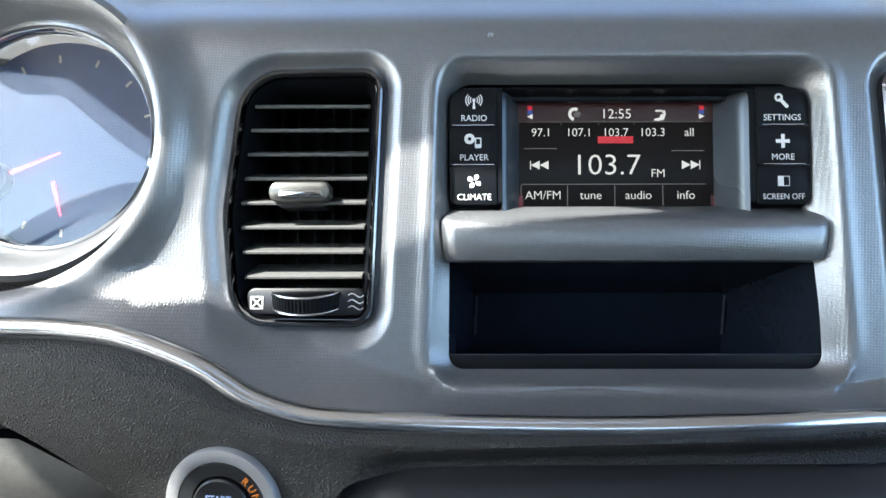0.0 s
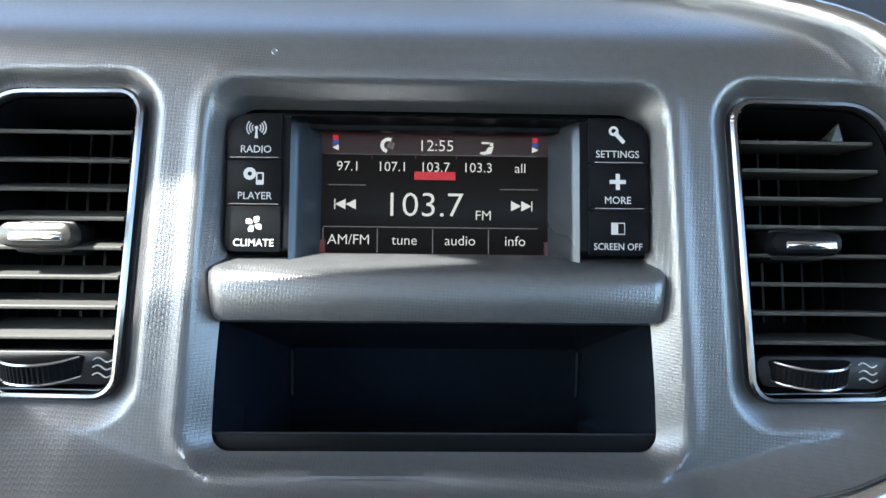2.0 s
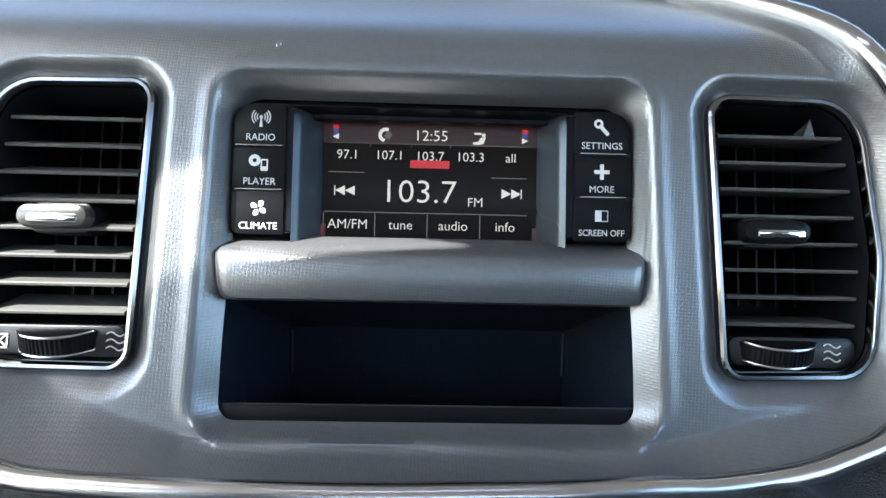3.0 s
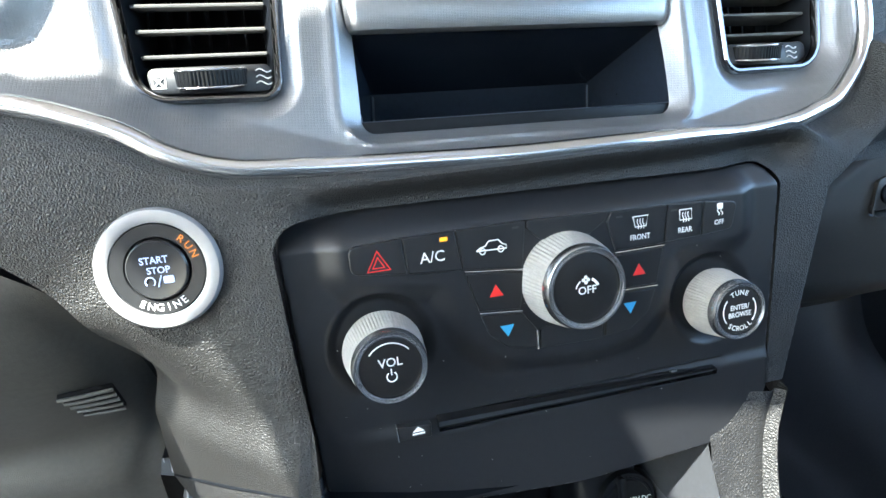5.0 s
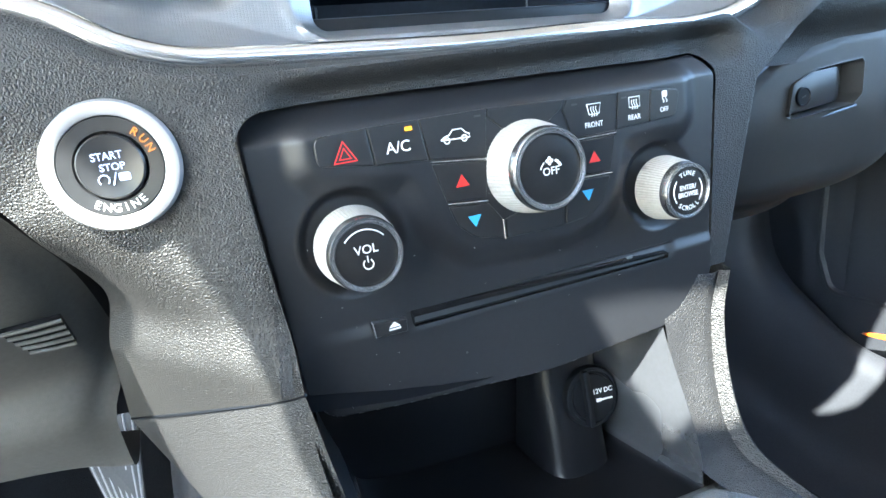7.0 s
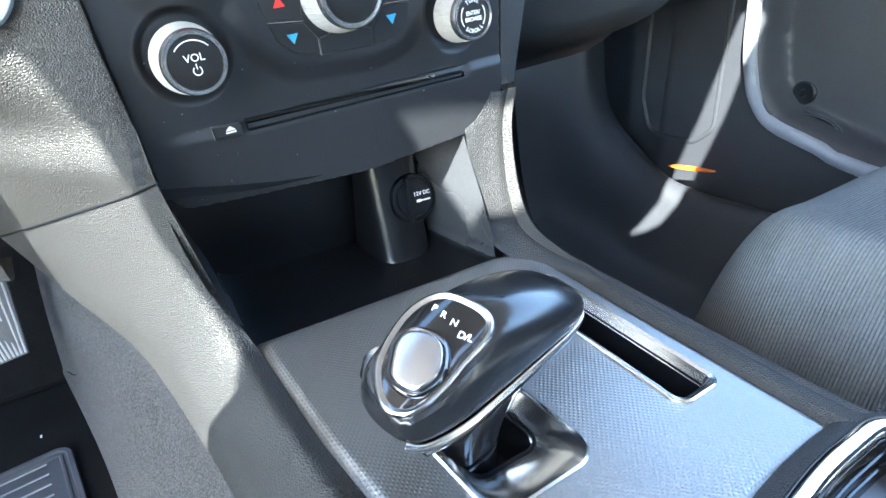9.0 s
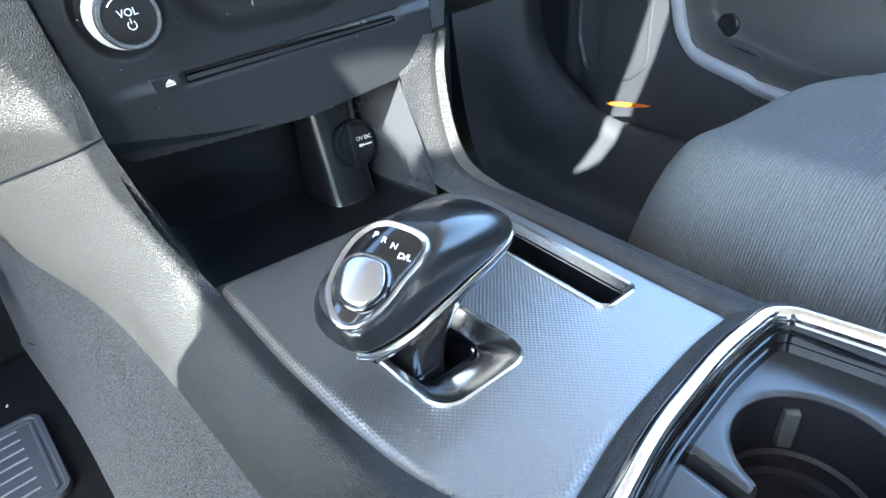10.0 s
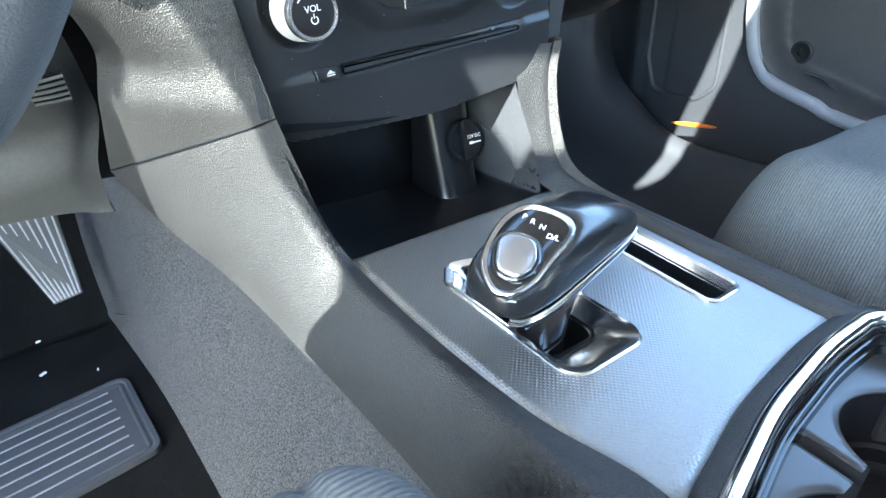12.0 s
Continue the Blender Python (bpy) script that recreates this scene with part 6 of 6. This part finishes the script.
# ---- seats ----
def seat_cushion(x0, x1, y0, y1, top, r, name, label, roll, seams, cross):
    s = empty(name, label, "car seat")
    out = ccw(rounded([(x0, y0), (x1, y0), (x1, y1), (x0, y1)], r, 8))

    def height(x, y):
        d = np.clip(-sdf(x, y, out), 0, None)
        z = top - 0.19 * (1 - np.clip(d / roll, 0, 1)) ** 2.6
        side = np.minimum(x - x0, x1 - x)
        z = z + 0.005 * np.exp(-((side - 0.075) / 0.045) ** 2)
        for xa in seams:
            z = z - 0.004 * np.exp(-((x - xa) / 0.004) ** 2)
        return z - 0.004 * np.exp(-((y1 - y - cross) / 0.004) ** 2) * smooth(0.05, 0.08, side)

    v, f = cut_sheet(np.linspace(x0 - 0.004, x1 + 0.004, 140), np.linspace(y0 - 0.004, y1 + 0.004, 150), lambda x, y: -sdf(x, y, out), lambda x, y: np.stack([x, y, height(x, y)], -1))
    obj("cushion", v, f, SEATCLOTH, s, label="ribbed charcoal cloth cushion")
    for xa in seams:
        ys = np.linspace(y0 + 0.1, y1 - 0.02, 40)
        zz = height(np.full(40, xa), ys)
        v, f = tube([(xa, float(y), float(z) + 0.0004) for y, z in zip(ys, zz)], 0.0011, 6)
        obj("seam", v, f, SEATCLOTH, s)
    xs = np.linspace(x0 + 0.07, x1 - 0.07, 40)
    v, f = tube([(float(x), y1 - cross, float(z) + 0.0002) for x, z in zip(xs, height(xs, np.full(40, y1 - cross)))], 0.0010, 6)
    obj("seam", v, f, BLACK, s, label="dark stitched cross seam")
    v, f = swept(out, [(0, 0.08), (0, top - 0.17), (-0.001, top - 0.15)])
    obj("skirt", v, f, SOFT, s, label="black seat base")
    # backrest and headrest, leaning to the rear; unseen, added to darken what the fascia reflects
    mid, half = (x0 + x1) / 2, (x1 - x0) / 2 - 0.02
    rows = []
    for t, w, d in ((0.0, 0.92, 0.055), (0.15, 1.0, 0.075), (0.5, 1.0, 0.07), (0.8, 0.86, 0.055), (0.95, 0.7, 0.045), (1.0, 0.55, 0.015)):
        y, z = -0.43 - 0.20 * t, top - 0.06 + 0.62 * t
        ring = [(mid + half * w * math.copysign(abs(math.cos(a)) ** 0.5, math.cos(a)), y + d * math.copysign(abs(math.sin(a)) ** 0.7, math.sin(a)), z) for a in np.linspace(0, 2 * math.pi, 33)]
        rows.append(ring)
    v, f = loft(rows, 49, 30)
    obj("backrest", v, f, SEATCLOTH, s, label="charcoal cloth backrest")
    v, f = plate(rect(0.27, 0.16, 0.05), -0.045, 0.045, 0.02)
    obj("headrest", v, f, SEATCLOTH, s, m=frame_on(mid, -0.63, top + 0.66, -0.2))
    return s


seat_cushion(0.229, 0.740, -0.50, 0.155, 0.352, [0.10, 0.10, 0.22, 0.10], "passenger_seat", "charcoal ribbed cloth passenger seat cushion", 0.084, (0.615,), 0.215)
seat_cushion(-0.70, -0.156, -0.65, 0.032, 0.386, 0.06, "driver_seat", "charcoal ribbed cloth driver seat cushion", 0.046, (-0.575, -0.222), 0.16)

# ---- steering wheel ----
wheel = empty("steering_wheel", "black leather steering wheel rim", "steering wheel")
wm = Matrix.Translation((-0.428, -0.005, 0.62)) @ Matrix.Rotation(radians(-66), 4, "X")
v, f = tube([wm @ Vector((0.190 * math.cos(a), 0.190 * math.sin(a), 0)) for a in np.linspace(0, 2 * math.pi, 73)[:-1]], 0.0165, 14, closed=True, up=tuple(wm.to_3x3() @ Vector((0, 0, 1))))
obj("rim", v, f, mat("blue_grey_wheel_leather", (0.075, 0.08, 0.09), 0.5, 0, 0.15, bump=("grain", 700, 0.3, 0.0005)), wheel)
v, f = lathe([(0.052, -0.03), (0.058, 0.0), (0.048, 0.02), (0.0001, 0.03)], 48)
obj("hub", v, f, SOFT, wheel, m=wm)
for a in (0, 180, 90):
    v, f = tube([wm @ Vector((q * math.cos(radians(a)), q * math.sin(radians(a)), 0)) for q in (0.06, 0.12, 0.18)], 0.010, 8, 0.5, up=tuple(wm.to_3x3() @ Vector((0, 0, 1))))
    obj("spoke", v, f, SOFT, wheel)

# ---- glovebox ----
settled[0] = STACK
glove = empty("glovebox", "dark plastic glovebox lid with a latch handle", "glovebox")
LATCH = rounded([(0.262, 0.492), (0.268, 0.518), (0.292, 0.527), (0.345, 0.530), (0.343, 0.502), (0.332, 0.495)], 0.005, 4)


def glove_y(x, z):
    return 0.305 + 0.2 * (z - 0.48) + 0.02 * smooth(0.50, 0.42, z) + 0.10 * smooth(0.45, 0.36, z) ** 1.5 - 0.010 * smooth(0.20, 0.30, x) + 0.15 * smooth(0.36, 0.72, x)


LID = rounded([(0.165, 0.360), (0.72, 0.360), (0.74, 0.552), (0.32, 0.549), (0.262, 0.538), (0.232, 0.518), (0.165, 0.45)], [0.01, 0.02, 0.02, 0.1, 0.03, 0.04, 0.01], 6)
v, f = cut_sheet(np.linspace(0.15, 0.76, 160), np.linspace(0.35, 0.556, 80), lambda x, z: np.minimum(-sdf(x, z, LID), sdf(x, z, LATCH)),
                 lambda x, z: np.stack([x, glove_y(x, z) + 0.004 * (1 - smooth(0, 0.006, -sdf(x, z, LID))), z], -1))
obj("lid", v, f, GLOVE, glove)
lm = frame_on(0, float(glove_y(np.array([0.3]), np.array([0.51]))[0]), 0.51, 0.2)
lo = ccw([Vector((p.x, (p.y - 0.51) * 1.02)) for p in LATCH])
v, f = swept(lo, [(0.0006, 0.0008), (-0.0008, 0.0012), (-0.002, -0.002), (-0.003, -0.016)], cap=(False, True))
obj("latch_recess", v, f, GLOVE, glove, label="grey latch recess", m=lm)
v, f = plate(ccw(rounded([(0.265, -0.014), (0.270, 0.007), (0.292, 0.0155), (0.318, 0.0165), (0.318, -0.010)], 0.004, 4)), -0.012, -0.001, 0.0012)
obj("latch", v, f, SOFT, glove, label="black latch handle", m=lm)
v, f = lathe([(0.0075, -0.002), (0.0075, 0.0004), (0.0066, 0.0008), (0.0060, 0.0), (0.0001, 0.0)], 32)
lock = obj("lock", v, f, BLACK, glove, m=lm @ Matrix.Translation((0.279, -0.002, 0)))
shape(rect(0.0045, 0.0010), PEARL, lock, lm @ Matrix.Translation((0.279, -0.002, 0.0004)) @ Matrix.Rotation(radians(15), 4, "Z"), "key_slot")
v, f = tube([(0.246, 0.3075, 0.4865), (0.30, 0.299, 0.4895), (0.336, 0.2975, 0.494)], 0.0012, 6)
obj("latch_edge", v, f, CHEEK, glove)
v, f = loft([[(0.15, 0.44, 0.372), (0.76, 0.44, 0.372)], [(0.15, 0.60, 0.42), (0.76, 0.60, 0.42)], [(0.15, 1.0, 0.50), (0.76, 1.0, 0.50)]], 8, 12)
obj("underside", v, f, BLACK, glove)

# ---- passenger door, sill and kick panel ----
settled[0] = LEVEL
door = empty("passenger_door", "black plastic passenger door panel with a map pocket", "door")
PKTO = rounded([(0.388, 0.60), (0.374, 0.42), (0.358, 0.352), (0.322, 0.314), (0.186, 0.276), (-0.20, 0.245), (-0.60, 0.24), (-0.60, 0.60)], [0.02, 0.05, 0.05, 0.04, 0.3, 0.3, 0.02, 0.02], 6)
CUPO = rounded([(0.296, 0.321), (0.262, 0.315), (0.241, 0.297), (0.238, 0.262), (0.300, 0.262), (0.312, 0.292)], 0.012, 5)


def door_x(y, z):
    d = sdf(y, z, PKTO)
    x = 0.775 + 0.035 * smooth(0.0, -0.022, d) - 0.012 * np.exp(-((d - 0.009) / 0.010) ** 2)
    x = x + 0.02 * smooth(0.52, 0.60, y)
    return x


v, f = cut_sheet(np.linspace(-0.55, 0.62, 240), np.linspace(0.13, 0.70, 130), lambda y, z: np.full(y.shape, 1.0), lambda y, z: np.stack([door_x(y, z), y, z], -1))
obj("panel", v, f, DOORP, door)
v = [(float(door_x(np.array([p.x]), np.array([p.y]))[0]), p.x, p.y) for p in [Vector(q) for q in spline([(0.402, 0.60), (0.387, 0.42), (0.374, 0.365), (0.356, 0.322), (0.327, 0.301), (0.256, 0.282), (0.186, 0.264), (-0.2, 0.232)], 50)]]
v, f = tube([(x - 0.004, y, z) for x, y, z in v], 0.011, 10, 0.7, up=(1, 0, 0))
obj("pocket_edge", v, f, mat("grey_blue_trim", (0.15, 0.165, 0.20), 0.4, 0, 0.1), door, label="grey rounded pocket edge")
v, f = lathe([(0.018, -0.004), (0.018, 0.002), (0.015, 0.004), (0.006, 0.003), (0.005, 0.0), (0.0001, 0.0)], 32)
obj("screw_cover", v, f, BLACK, door, m=Matrix.Translation((0.808, 0.313, 0.346)) @ Matrix.Rotation(radians(-90), 4, "Y"))
# flat black plate in place of a hollow, its colour gives the shade
v, f = swept(CUPO, [(0.001, 0.0), (0.0, 0.004), (-0.002, 0.0045)], cap=(False, True))
obj("cup_shade_plate", v, f, BLACK, door, label="black plate standing for a shaded moulded recess", m=Matrix(((0, 0, -1, 0.799), (1, 0, 0, 0), (0, 1, 0, 0), (0, 0, 0, 1))))
v, f = tube([(0.794, *p) for p in spline([(0.297, 0.322), (0.262, 0.316), (0.240, 0.298), (0.237, 0.268)], 16)], 0.0028, 6, up=(1, 0, 0))
obj("cup_rim", v, f, CHEEK, door)
SPK = rounded([(0.435, 0.62), (0.425, 0.27), (0.46, 0.238), (0.56, 0.235), (0.585, 0.30), (0.59, 0.62)], 0.03, 6)
v, f = swept(SPK, [(0, 0), (0, 0.005), (-0.002, 0.006), (-0.006, 0.006), (-0.010, 0.002)], cap=(False, True))
obj("front_cover", v, f, DOORP, door, label="black front cover", m=Matrix(((0, 0, -1, 0.779), (1, 0, 0, 0), (0, 1, 0, 0), (0, 0, 0, 1))))
v, f = swept([Vector((0.0038 * math.cos(a), 0.044 * math.sin(a))) for a in np.linspace(0, 2 * math.pi, 25)[:-1]], [(0, 0), (0, 0.003), (-0.001, 0.004)], cap=(True, True))
obj("reflector", v, f, mat("amber_reflector", (0.80, 0.17, 0.012), 0.3, 0, 0.05), door, label="amber reflector", m=Matrix.Translation((0.742, 0.436, 0.2065)) @ Matrix.Rotation(radians(-70), 4, "Y") @ Matrix.Rotation(radians(8), 4, "Z"))
sillp = [[(0.60, y, 0.004), (0.655, y, 0.040), (0.688, y, 0.125), (0.706, y, 0.165), (0.735, y, 0.176), (0.768, y, 0.16)] for y in (-0.6, 0.2, 0.45)]
sillp += [[(0.61, 0.62, 0.03), (0.665, 0.60, 0.07), (0.70, 0.585, 0.165), (0.718, 0.575, 0.205), (0.742, 0.570, 0.22), (0.77, 0.57, 0.21)],
          [(0.64, 0.74, 0.10), (0.68, 0.71, 0.14), (0.705, 0.68, 0.25), (0.722, 0.665, 0.28), (0.745, 0.66, 0.29), (0.775, 0.66, 0.29)],
          [(0.66, 0.82, 0.40), (0.69, 0.76, 0.42), (0.71, 0.72, 0.44), (0.725, 0.70, 0.46), (0.745, 0.69, 0.47), (0.775, 0.69, 0.47)],
          [(0.66, 0.84, 0.70), (0.69, 0.78, 0.70), (0.71, 0.74, 0.70), (0.725, 0.72, 0.70), (0.745, 0.71, 0.70), (0.775, 0.71, 0.70)]]
v, f = loft(sillp, 30, 60)
tagged(obj("door_sill", v, f, DOORP), "black plastic door sill and kick panel", "door sill", kind="structure")
v, f = loft([[(0.66, 0.82, 0.0), (0.66, 1.05, 0.0)], [(0.66, 0.82, 0.75), (0.66, 1.05, 0.75)]], 4, 4)
tagged(obj("kick_wall", v, f, DOORP), "black kick panel", "wall", kind="structure")
v, f = loft([[(0.86, -0.6, 0.05), (0.86, 1.05, 0.05)], [(0.86, -0.6, 0.72), (0.86, 1.05, 0.72)]], 4, 4)
tagged(obj("wall_east", v, f, DOORP), "outer skin of the passenger door", "wall", kind="structure")

# ---- crumbs on the floor ----
for x, y, w, turn in ((-0.321, 0.775, 0.0035, 20), (-0.325, 0.690, 0.0050, 35), (-0.263, 0.655, 0.0022, 80)):
    v, f = plate(rounded([(-w, -w * 0.35), (w, -w * 0.45), (w * 0.9, w * 0.4), (-w * 0.8, w * 0.5)], w * 0.2, 3), 0.0, 0.0018, 0.0004)
    tagged(obj("paper_scrap", v, f, INK, m=Matrix.Translation((x, y, 0.0045)) @ Matrix.Rotation(radians(turn), 4, "Z")), "tiny white paper scrap on the black floor carpet", "litter", "scraps on the floor")
